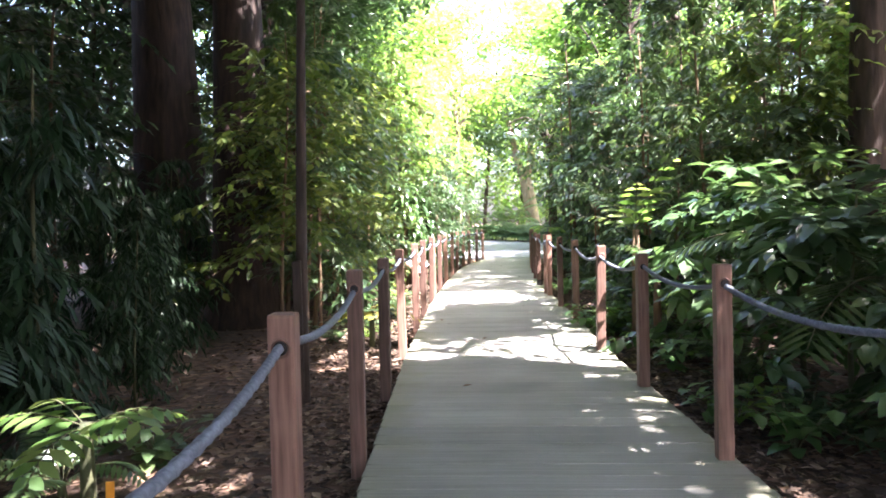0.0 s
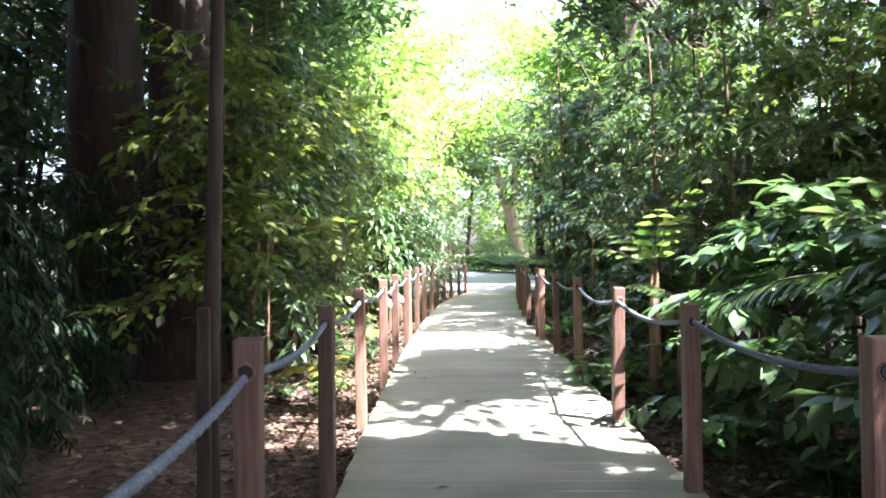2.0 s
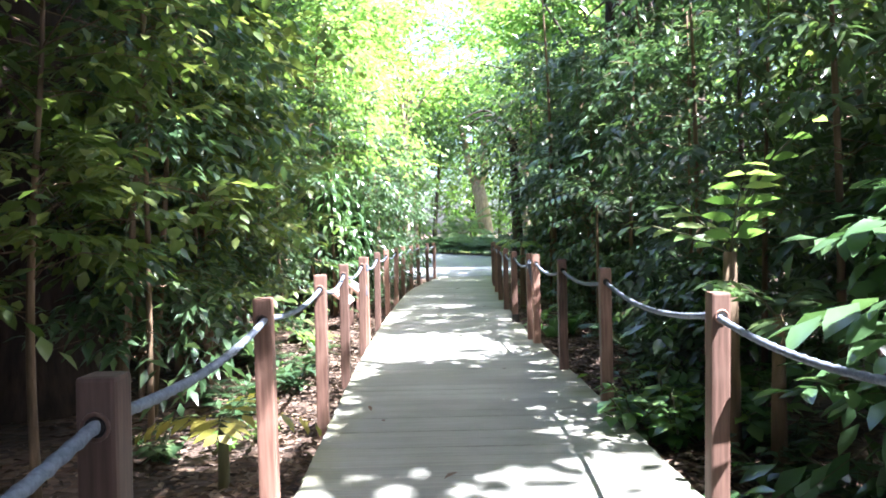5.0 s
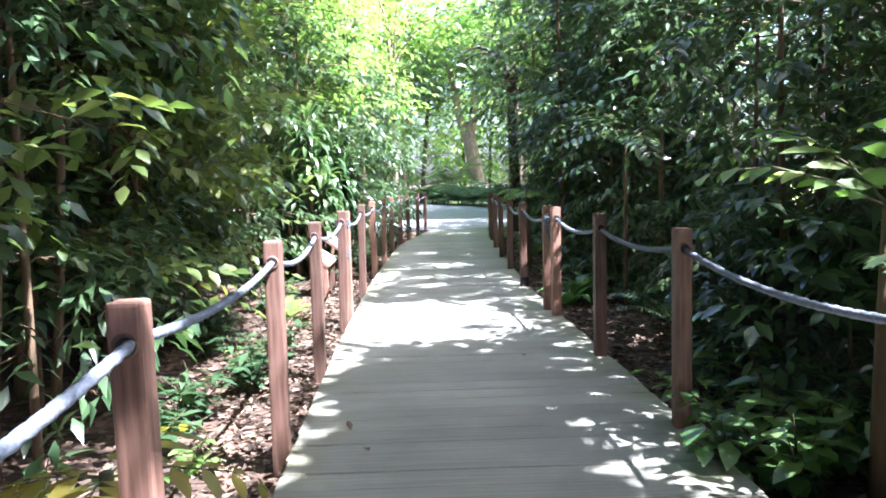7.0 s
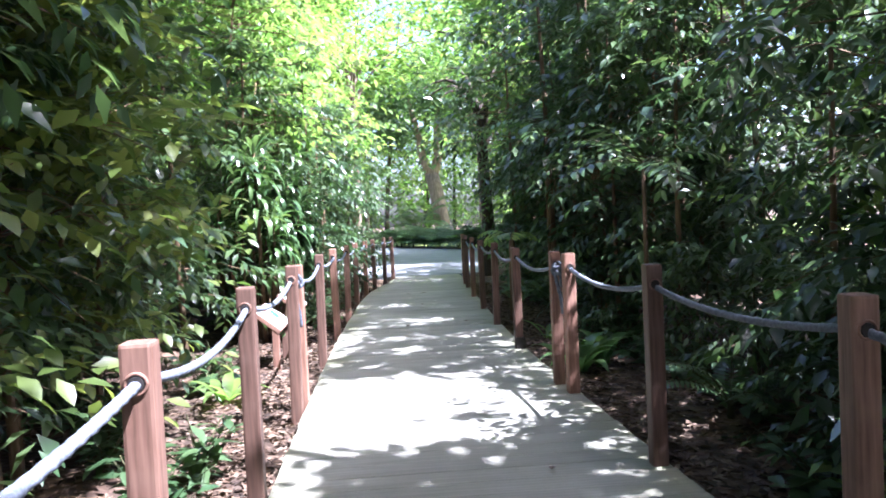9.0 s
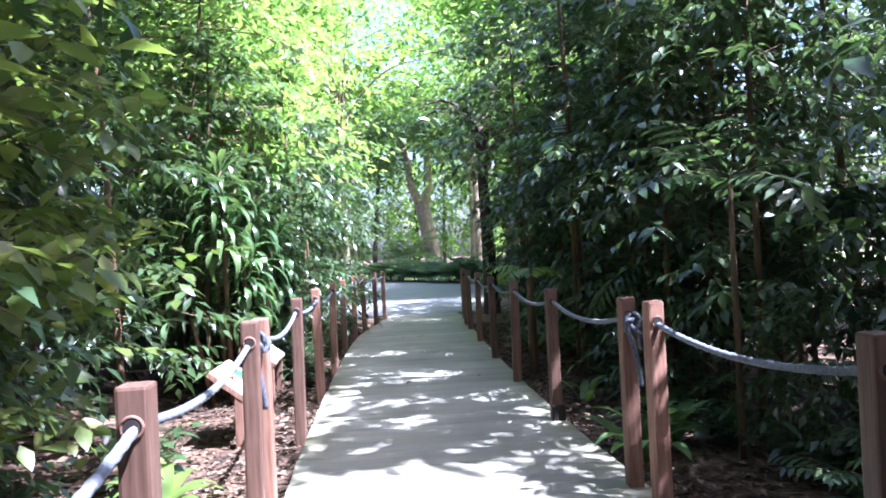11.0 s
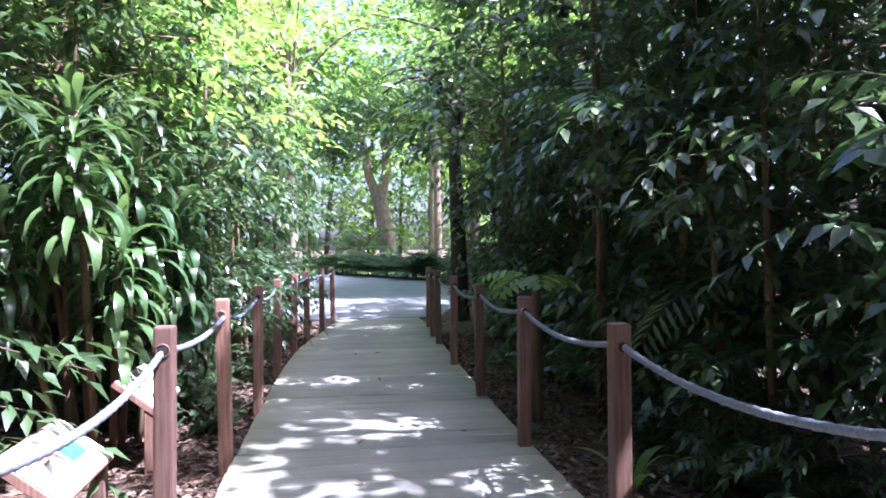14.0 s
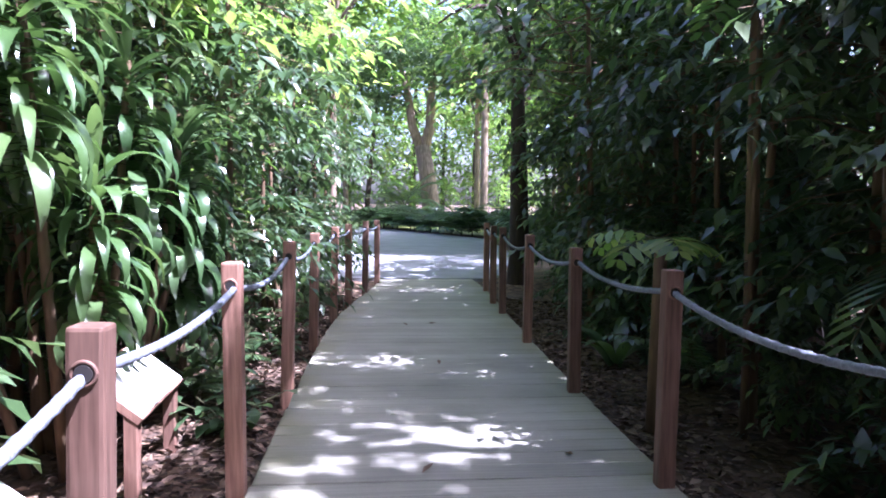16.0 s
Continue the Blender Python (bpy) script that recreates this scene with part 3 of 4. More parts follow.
# the first kind has its sunlit look in the lighter leaf colour
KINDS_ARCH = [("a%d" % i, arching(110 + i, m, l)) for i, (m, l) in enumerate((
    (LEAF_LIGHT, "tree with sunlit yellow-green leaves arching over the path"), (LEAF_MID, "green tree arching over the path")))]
KINDS_OLIVE = [("o0", lambda: tree_thing("olive_leaved_tree", "small tree with olive-green rounded leaves beside the path", "tree",
                tree_mesh_parts(120, 4.2, 1.2, 0.26, 62, 5, 7, 0.16, 0.08, 0.35, 0.03, near=True), STEM_TAN, LEAF_OLIVE))]
KINDS_DARK = [KINDS_SLENDER[1], KINDS_SLENDER[0]]
KINDS_HERB = [("h%d" % i, (lambda i=i, m=m, l=l, g=g: herb_thing("forest_herb", l, herb_geo(130 + i, *g), m, "forest herbs"))) for i, (m, l, g) in enumerate((
    (LEAF_MID, "low green herb with broad leaves", (9, 0.38, 6, 0.15, 0.085, 0.35)),
    (LEAF_DARK, "low dark green herb with pointed leaves", (10, 0.45, 7, 0.17, 0.06, 0.4)),
    (LEAF_LIGHT, "low pale green herb in a sunny spot", (8, 0.3, 6, 0.12, 0.055, 0.3))))]
KINDS_FERN = [("f0", lambda: palm_thing("fern", "green fern with feathery arching fronds", "fern", palm_geo(140, 0.08, 9, 0.65, 16, 0.11, 0.03, (0.5, 1.2)), STEM_GREEN, LEAF_MID, "ferns"))]

rng = np.random.default_rng(5)


def line_of(kinds, x0, x1, y0, y1, step, s0, s1, skip=()):
    y = y0
    while y < y1:
        key, maker = kinds[int(rng.integers(len(kinds)))]
        x = rng.uniform(x0, x1)
        yy = y + rng.uniform(-0.3, 0.3) * step
        mid = (edge_left(yy) + edge_right(yy)) / 2 - 1.03
        if not any(a < yy < b for a, b in skip):
            place(key, maker, x + mid, yy, rng.uniform(0, 6.28), rng.uniform(s0, s1))
        y += step


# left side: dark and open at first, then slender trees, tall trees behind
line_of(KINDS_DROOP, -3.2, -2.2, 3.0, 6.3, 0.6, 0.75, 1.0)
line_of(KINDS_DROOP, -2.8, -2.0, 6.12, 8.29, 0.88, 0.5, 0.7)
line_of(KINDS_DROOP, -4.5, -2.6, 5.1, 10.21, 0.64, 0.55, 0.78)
line_of(KINDS_BUSHY, -4.6, -3.4, 2.23, 5.74, 1.04, 0.5, 0.8)
line_of(KINDS_BUSHY, -2.2, -1.5, 11.8, 26.79, 0.96, 0.5, 0.8, ((14.5, 18.2),))
line_of([KINDS_OLIVE[0], KINDS_SLENDER[0]], -1.85, -1.45, 8.68, 13.4, 0.91, 0.75, 1.0)
line_of(KINDS_DARK, -2.2, -1.6, 11.16, 15.63, 0.88, 0.85, 1.1)
line_of(KINDS_SLENDER, -1.9, -1.35, 18.12, 22.33, 0.96, 0.8, 1.05)
line_of(KINDS_DARK, -1.15, -0.8, 19.4, 27.43, 0.80, 0.75, 1.0)
line_of(KINDS_DARK, -3.4, -2.4, 12.12, 28.07, 1.07, 0.9, 1.25)
line_of(KINDS_BUSHY, -4.0, -2.6, 14.03, 28.07, 1.27, 0.9, 1.4)
line_of(KINDS_TALL, -8.0, -5.4, 15.31, 33.17, 2.55, 0.75, 1.05)
line_of(KINDS_DARK, -8.5, -6.0, 7.02, 15.31, 0.96, 0.9, 1.2)
line_of(KINDS_TALL, -15.0, -9.5, 5.1, 38.27, 2.88, 0.9, 1.25)
place(*KINDS_OLIVE[0], -1.65, 10.4, 0.4, 0.85)
place(*KINDS_OLIVE[0], -2.0, 12.6, 3.0, 1.1)
place(*KINDS_OLIVE[0], -1.5, 11.9, 2.4, 1.0)
place(*KINDS_OLIVE[0], 4.9, 9.4, 1.4, 1.0)
place(*KINDS_OLIVE[0], 4.9, 5.1, 4.4, 0.9)
# right side
line_of(KINDS_BROAD, 3.0, 3.7, 3.83, 10.53, 0.68, 0.7, 1.05, ((8.2, 9.7),))
line_of(KINDS_BUSHY, 3.2, 3.8, 10.53, 25.52, 0.91, 0.5, 0.75)
line_of(KINDS_SLENDER, 3.3, 3.8, 7.65, 16.59, 0.88, 0.7, 1.0, ((7.0, 9.3), (12.3, 14.3)))
line_of(KINDS_DARK, 3.4, 3.8, 15.95, 21.05, 0.88, 0.85, 1.1)
line_of(KINDS_DARK, 3.45, 3.8, 20.41, 26.47, 0.5, 0.85, 1.1)
line_of(KINDS_BROAD, 4.0, 5.4, 4.47, 8.93, 0.88, 0.85, 1.15)
line_of(KINDS_BUSHY, 4.2, 5.2, 8.93, 26.79, 1.11, 0.9, 1.4)
line_of(KINDS_SLENDER, 4.4, 5.8, 9.2, 15.31, 0.88, 0.85, 1.15)
line_of(KINDS_DARK, 4.2, 5.6, 15.31, 28.07, 0.88, 0.9, 1.25)
line_of(KINDS_TALL, 6.6, 9.5, 7.65, 37, 3.6, 0.75, 1.05)
line_of(KINDS_TALL, 11.0, 17.0, 5.1, 39.55, 3.51, 0.9, 1.25)
# arch over the far half of the path
for x, y, k, sc, tn in ((-1.75, 18.63, 0, 0.95, 0.3), (-1.6, 20.8, 0, 0.95, 2.0), (-1.6, 23.09, 0, 1.0, 4.1), (-1.35, 24.88, 0, 1.0, 1.2), (-2.2, 27.05, 0, 1.1, 5.2), (3.3, 21.69, 1, 0.95, 3.3), (4.4, 23.6, 0, 0.9, 0.9), (4.8, 25.26, 0, 0.85, 4.9), (5.2, 16.71, 1, 0.85, 2.9),
                        (4.8, 19.26, 1, 0.9, 5.0), (5.6, 27.4, 0, 1.15, 2.6), (-3.0, 29.09, 0, 1.15, 3.7), (6.6, 30.2, 0, 1.2, 0.4), (-4.2, 34.45, 0, 1.7, 0.7), (7.6, 36.36, 0, 1.7, 3.1), (-6.0, 40.83, 0, 2.0, 5.0), (9.5, 43.38, 0, 2.0, 1.1), (-4.0, 31.3, 0, 1.3, 1.9), (5.3, 13.08, 1, 0.95, 1.4), (-3.3, 15.95, 1, 1.0, 2.2), (6.4, 9.89, 0, 0.9, 4.4)):
    place(*KINDS_ARCH[k], x, y, tn, sc)
# around the road
for x, y, sc in ((-5.5, 31.89, 1.3), (-7.5, 35.72, 1.5), (-4.8, 39.55, 1.3), (-8, 44.65, 1.6), (-3, 56.14, 1.6), (7.2, 31.26, 1.3), (8.2, 35.08, 1.5), (8.4, 39.55, 1.5), (9.0, 44.65, 1.6), (11.5, 51.03, 1.7), (-1.5, 61.88, 1.6), (9, 62.51, 1.7)):
    place(*KINDS_ARCH[0], x, y, rng.uniform(0, 6), sc)
# behind the start, and the far woods
line_of(KINDS_TALL, -9.5, -6.5, 2.0, 15.0, 1.7, 0.85, 1.15)
line_of(KINDS_DARK, -6.6, -5.4, 5.5, 12.0, 1.3, 1.2, 1.5)
# unseen trees added behind the start to keep light off the post fronts
for x, y in ((-2.6, -6.5), (0.4, -8.2), (3.4, -7.0), (5.0, -5.4), (-4.2, -5.0)):
    place(*KINDS_TALL[0], x, y, 2.0 * x, 0.95)
line_of(KINDS_TALL, -8.0, -4.0, -6.38, 1.91, 2.79, 0.9, 1.2)
line_of(KINDS_TALL, 6.0, 9.0, -6.38, 3.19, 2.79, 0.9, 1.2)
for row in range(2):
    for x in range(-16, 25, 4):
        place(*KINDS_FAR[abs(x) // 4 % 2], x + rng.uniform(-1, 1), 66 + 6 * row + rng.uniform(-2, 2), rng.uniform(0, 6), rng.uniform(1.4, 2.0))
for x in range(-12, 16, 5):
    place(*KINDS_TALL[abs(x) % 3], x + rng.uniform(-1, 1), -10 + rng.uniform(-2, 2), rng.uniform(0, 6), rng.uniform(1.1, 1.3))

# ---- herbs and ferns by the boardwalk ----
line_of(KINDS_HERB[:2], 2.55, 3.1, 4.34, 9.89, 0.34, 0.7, 1.15)
line_of(KINDS_HERB[:2], 2.7, 3.3, 9.89, 14.35, 0.47, 0.7, 1.2)
line_of(KINDS_HERB[1:2], 2.9, 3.4, 14.35, 25.52, 0.88, 0.7, 1.1)
line_of(KINDS_HERB, -1.3, -0.5, 9.06, 12.12, 0.28, 0.6, 1.05)
line_of(KINDS_HERB[:2], -1.6, -0.8, 12.12, 14.67, 0.40, 0.8, 1.3)
line_of(KINDS_HERB[:2], -2.6, -1.2, 2.55, 6.06, 0.71, 0.7, 1.1)
line_of(KINDS_HERB, -0.9, -0.35, 18.18, 25.52, 0.56, 0.7, 1.2)
for x, y, sc in ((2.5, 9.63, 1.35), (2.72, 9.31, 1.3), (2.42, 10.14, 1.1), (2.75, 10.59, 1.2), (2.65, 5.29, 1.1)):
    place(*KINDS_HERB[2], x, y, x * 9.0, sc * 1.3)
for x, y, sc in ((-0.55, 18.63, 0.8), (-0.6, 19.39, 0.9), (3.0, 12.38, 1.0), (3.3, 15.69, 1.1), (3.2, 18.75, 1.2), (-1.5, 4.08, 1.0), (3.5, 3.57, 1.2), (3.1, 6.51, 0.9)):
    place(*KINDS_FERN[0], x, y, x * 3.0, sc)


KINDS_CLUMP = [("c%d" % i, (lambda i=i: herb_thing("broadleaf_clump", "low clump of broad glossy green leaves over the boardwalk edge", herb_geo(170 + i, 11, 0.42, 7, 0.17, 0.1, 0.42), LEAF_FRESH, "broad-leaved clumps"))) for i in range(2)]
for i, (x, y, sc) in enumerate(((2.18, 9.3, 0.95), (2.42, 9.1, 1.0), (2.7, 9.3, 1.05), (2.95, 9.0, 1.1), (2.6, 6.9, 0.9), (2.55, 5.3, 0.85), (2.75, 4.6, 1.0))):
    place(*KINDS_CLUMP[i % 2], x, y, 1.7 * i, sc)


# ---- strap-leaved plant by the boards ----
def strap_plant():
    root = new("strap_leaved_plant")
    root.location = (-1.02, 17.85, GROUND_Z)
    tagged(root, "tall clump with long glossy drooping strap leaves", "plant")
    rg = random.Random(21)
    heads = ((0.1, -0.95, 2.45, 1.55), (-0.15, -0.35, 2.6, 1.6), (0.3, -0.1, 2.25, 1.3), (0.5, 0.25, 1.85, 1.05), (0.0, 0.45, 2.4, 1.5), (0.42, 0.75, 2.1, 1.2), (-0.5, 0.1, 2.2, 1.2),
             (-0.45, -0.75, 1.75, 0.9), (0.25, -0.5, 1.6, 0.8), (0.45, 0.5, 1.35, 0.65), (-0.1, 0.9, 1.75, 0.9), (0.3, 1.0, 1.5, 0.7))
    for hx, hy, hz, low in heads:
        pts = [(hx * (0.4 + 0.6 * s), hy * (0.4 + 0.6 * s), -0.1 + (hz + 0.1) * s) for s in np.linspace(0, 1, 7)]
        part("stem", mesh_of("stem", *tube(pts, [0.032 - 0.002 * i for i in range(7)], 7), STEM_TAN, True), root)
        leaves = []
        for k in range(66):
            f = k / 65
            z = low + (hz - low) * f
            leaves.append(strip_leaf((hx, hy, z), k * 2.4 + rg.uniform(-0.3, 0.3), 0.05 + 1.0 * f ** 5 + rg.uniform(-0.25, 0.3), rg.uniform(0.36, 0.6), rg.uniform(0.06, 0.095), 7, rg.uniform(1.0, 2.1) * (1.15 - 0.5 * f ** 4)))
        part("foliage", mesh_of("foliage", *join(*leaves), LEAF_STRAP, True), root)


strap_plant()


def ginger(x, y, n, length, seed, mat):
    """Clump of upright blades that arch outward."""
    root = new("arching_leaf_plant")
    root.location = (x, y, ground_height(x, y))
    tagged(root, "low plant with long arching green leaves beside the posts", "plant", "arching-leaf plants")
    rg = random.Random(seed)
    for k in range(n):
        v, f = strip_leaf((rg.uniform(-0.05, 0.05), rg.uniform(-0.05, 0.05), 0), k * 2.4 + rg.uniform(-0.4, 0.4), rg.uniform(0.7, 1.3), length * rg.uniform(0.7, 1.1), length * 0.21, 8, rg.uniform(0.8, 1.2), 0.2)
        part("leaf", mesh_of("leaf", v, f, mat, True), root)


ginger(2.42, 14.15, 14, 0.58, 3, LEAF_FRESH)
ginger(2.72, 14.45, 13, 0.6, 4, LEAF_FRESH)
ginger(2.6, 16.14, 6, 0.42, 5, LEAF_LIGHT)
ginger(2.9, 19.77, 9, 0.7, 6, LEAF_MID)
ginger(-0.75, 13.84, 9, 0.5, 7, LEAF_LIGHT)


# ---- feather-leaved saplings and palms ----
def feathered(name, label, category, x, y, geo, bark, mat, turn=0.0, group=""):
    ob = palm_thing(name, label, category, geo, bark, mat, group)
    ob.matrix_world = pose(x, y, ground_height(x, y), 0, 0, turn)
    return ob


feathered("feather_leaved_sapling", "slim sapling with pale feathered leaves", "plant", 2.5, 17.9, palm_geo(31, 1.25, 6, 0.5, 7, 0.17, 0.06, (0.1, 0.7), 1.0), STEM_TAN, LEAF_LIGHT, 200, "saplings")
feathered("feather_leaved_sapling", "slim sapling with green feathered leaves", "plant", 2.9, 8.68, palm_geo(32, 0.9, 7, 0.6, 7, 0.16, 0.055, (0.1, 0.8), 1.0), STEM_TAN, LEAF_MID, 60, "saplings")
feathered("feather_leaved_sapling", "slim sapling with large bright green leaves beside the posts", "plant", 2.72, 8.95, palm_geo(39, 1.3, 5, 0.95, 6, 0.18, 0.08, (0.3, 1.3), 0.9), STEM_TAN, LEAF_LIGHT, 120, "saplings")
feathered("feather_leaved_sapling", "tall sapling with bright green feathered leaves", "plant", 3.0, 17.7, palm_geo(41, 2.75, 9, 0.95, 9, 0.2, 0.065, (0.0, 0.9), 0.9), STEM_TAN, LEAF_FRESH, 40, "saplings")
feathered("feather_leaved_sapling", "slim sapling with dark feathered leaves in the shade", "plant", 3.0, 13.9, palm_geo(42, 1.9, 8, 0.9, 9, 0.19, 0.06, (0.0, 0.8), 0.9), STEM_TAN, LEAF_MID, 80, "saplings")
feathered("small_palm", "small palm with long arching feathery fronds", "palm", 4.1, 5.74, palm_geo(33, 0.9, 9, 1.9, 26, 0.34, 0.035), BARK_DARK, LEAF_MID, 20, "palms")
feathered("small_palm", "small palm with dark arching fronds", "palm", 4.6, 16.9, palm_geo(34, 1.0, 9, 1.9, 26, 0.34, 0.035), BARK_DARK, LEAF_DARK, 130, "palms")
feathered("small_palm", "small palm with long fronds beyond the road", "palm", 3.0, 54.22, palm_geo(35, 1.2, 11, 3.2, 24, 0.6, 0.08), BARK_DARK, LEAF_MID, 70, "palms")
feathered("small_palm", "small palm in deep shade", "palm", -3.2, 4.72, palm_geo(36, 0.7, 8, 1.7, 24, 0.3, 0.035), BARK_DARK, LEAF_DARK, 70, "palms")
feathered("feather_leaved_sapling", "low sapling with bright feathered leaves", "plant", -1.05, 3.57, palm_geo(37, 0.55, 6, 0.5, 6, 0.14, 0.06, (0.1, 0.6), 0.8), STEM_GREEN, LEAF_LIGHT, 10, "saplings")
feathered("feather_leaved_sapling", "low sapling with yellowish feathered leaves", "plant", -0.42, 8.52, palm_geo(38, 0.42, 5, 0.55, 5, 0.15, 0.065, (0.0, 0.5), 0.8), STEM_GREEN, LEAF_YELLOW, 10, "saplings")


def bare_sapling(x, y, height, r, bark, label, crown_from, seed, mat):
    ob = tree_thing("sapling", label, "tree", tree_mesh_parts(seed, height, 0.85, crown_from, 16, 4, 8, 0.17, 0.06, 0.3, r, 0.012), bark, mat, "saplings")
    ob.matrix_world = pose(x, y, ground_height(x, y))


bare_sapling(3.15, 17.9, 6.0, 0.05, STEM_TAN, "slim straight sapling with a bare brown stem", 0.32, 151, LEAF_MID)
bare_sapling(4.2, 12.12, 5.0, 0.04, BARK_DARK, "thin straight sapling in the shade", 0.5, 152, LEAF_DARK)
bare_sapling(-0.6, 5.97, 7.5, 0.05, BARK_DARK, "thin dark straight tree tied to a stake", 0.55, 153, LEAF_DARK)
bare_sapling(-1.3, 9.7, 5.0, 0.022, STEM_TAN, "thin tan stem leaning by the path", 0.5, 154, LEAF_MID)
bm = box_bm(0.072, 0.072, 1.28, 0.006, 1, (0, 0, -0.13))
stake = tagged(new("tree_stake", bm_mesh("tree_stake", bm, BARK_DARK)), "brown wooden stake beside a thin tree", "stake")
stake.matrix_world = pose(-0.595, 5.88, GROUND_Z + 0.02, 0, 0, 12)
bm = box_bm(0.035, 0.01, 0.42, 0.003, 1)
tag = tagged(new("plant_marker", bm_mesh("plant_marker", bm, ORANGE)), "small orange plastic plant marker in the soil", "marker")
tag.matrix_world = pose(-0.72, 3.13, GROUND_Z - 0.03, 4, 3, 20)


# ---- hedge, lawn and forked tree beyond the road ----
def hedge_row(x0, y0, x1, y1, n):
    for i in range(n):
        f = i / (n - 1)
        place("hedge", lambda: palm_thing("border_plant", "dark strappy border plant beside the road", "plant", palm_geo(160, 0.25, 12, 1.3, 9, 0.45, 0.1, (0.3, 1.3), 0.9), STEM_GREEN, LEAF_DARK, "border plants"),
              x0 + (x1 - x0) * f + rng.uniform(-0.3, 0.3), y0 + (y1 - y0) * f, rng.uniform(0, 6), rng.uniform(1.0, 1.45), -0.05)


hedge_row(0.6, 54.22, 5.9, 41.46, 18)
for x in range(-14, 19, 2):
    place(*KINDS_FAR[0], x + rng.uniform(-0.6, 0.6), 63.5 + rng.uniform(-1, 1), rng.uniform(0, 6), rng.uniform(0.3, 0.42), 0.0)
hedge_row(6.4, 40.83, 6.6, 29.98, 12)
hedge_row(-2.5, 29.34, -6.5, 39.55, 8)
LAWN = plain_material("lawn_grass", (0.17, 0.21, 0.05), (0.27, 0.31, 0.09), 3.0, 0.9, 0, 0.6)
bm = bmesh.new()
bm.faces.new([bm.verts.new(p) for p in ((2.2, 50.71, 0.03), (6.0, 40.83, 0.03), (30, 40.83, 0.1), (40, 82.93, 0.4), (-40, 82.93, 0.4), (-14.5, 61.88, 0.03), (-6, 61.56, 0.03))])
tagged(new("lawn", bm_mesh("lawn", bm, LAWN)), "sunlit short grass beyond the road", "lawn", kind="structure")


def forked_tree(x, y):
    root = new("forked_tree")
    root.location = (x, y, 0)
    tagged(root, "large tree with a forked pale brown trunk beyond the road", "tree")
    part("trunk", mesh_of("trunk", *tube([(0, 0, -0.3), (-0.1, 0, 1), (-0.35, 0, 3), (-0.7, 0.1, 4.8)], [0.72, 0.56, 0.5, 0.46], 14), BARK_PALE, True), root)
    part("limb", mesh_of("limb", *tube([(-0.7, 0.1, 4.4), (-1.3, 0.2, 6), (-1.6, 0.2, 8), (-2.4, 0.3, 11)], [0.34, 0.28, 0.22, 0.1], 10), BARK_PALE, True), root)
    part("limb", mesh_of("limb", *tube([(-0.65, 0.1, 4.4), (-0.2, 0, 6), (-0.2, 0, 8), (0.6, 0, 11.5)], [0.36, 0.32, 0.24, 0.1], 10), BARK_PALE, True), root)
    rg = np.random.default_rng(9)
    n = 7000
    C = np.array([(-2.6, 0, 10.5), (0.8, 0, 11), (-0.8, 1, 12.5), (2.6, 0, 9.6), (-4.4, 0, 9.4), (-1, -1.5, 9.5), (1.2, -1, 8.6), (-3.4, -0.5, 7.6)])
    P = C[rg.integers(len(C), size=n)] + unit(rg, n) * rg.uniform(0, 1, (n, 1)) ** 0.5 * np.array((2.0, 2.0, 1.2))
    L = rg.uniform(0.25, 0.42, n)
    part("crown", mesh_of("crown", *simple_blades(P, unit(rg, n, -0.8, 0.2), np.array((0, 0, 1.0)) + rg.normal(0, 0.4, (n, 3)), L, L * 0.45), LEAF_MID), root)


forked_tree(4.9, 57.4)

# ---- canopy overhead: large trees, many added unseen for shade, crowns cut for sun patches ----
# sun patches on the ground: y range, x range, share of leaves cut
SUN_GAPS = [(6.89, 8.61, -0.9, 2.4, 0.965), (8.8, 12.12, -1.2, 0.2, 0.99), (8.8, 10.2, -2.1, -1.2, 0.8), (11.74, 14.03, -1.1, 1.8, 0.999), (13.84, 16.59, -1.3, 0.2, 0.99), (15.31, 16.33, -1.7, 0.1, 0.985), (16.08, 18.37, -2.3, -0.35, 0.985), (13.97, 15.0, 0.5, 2.0, 0.6), (8.68, 11.86, 0.2, 2.2, 0.45), (4.15, 6.89, 0.3, 2.2, 0.45), (2.81, 4.72, -1.9, -0.1, 0.88), (27.75, 32.21, -4, 4, 0.97),
        (15.05, 15.5, 0.2, 1.2, 0.9), (15.8, 16.3, 0.1, 1.9, 0.95), (17.1, 17.8, 0.6, 2.15, 1), (16.65, 17.05, -0.1, 0.6, 1), (19.2, 19.9, 0.0, 1.1, 1), (18.9, 19.4, 1.3, 2.0, 1),
        (15.0, 18.3, -0.1, 2.0, 0.25), (18.3, 20.4, -0.2, 1.9, 0.5), (21.69, 28.07, -0.4, 2.3, 0.8),
        (2.55, 10.84, 1.4, 8.0, 0.965), (10.84, 26.79, 1.6, 8.0, 0.98), (19.14, 28.07, -3.8, 0.0, 0.97)]


SUN_NP = np.array(SUN_DIR)


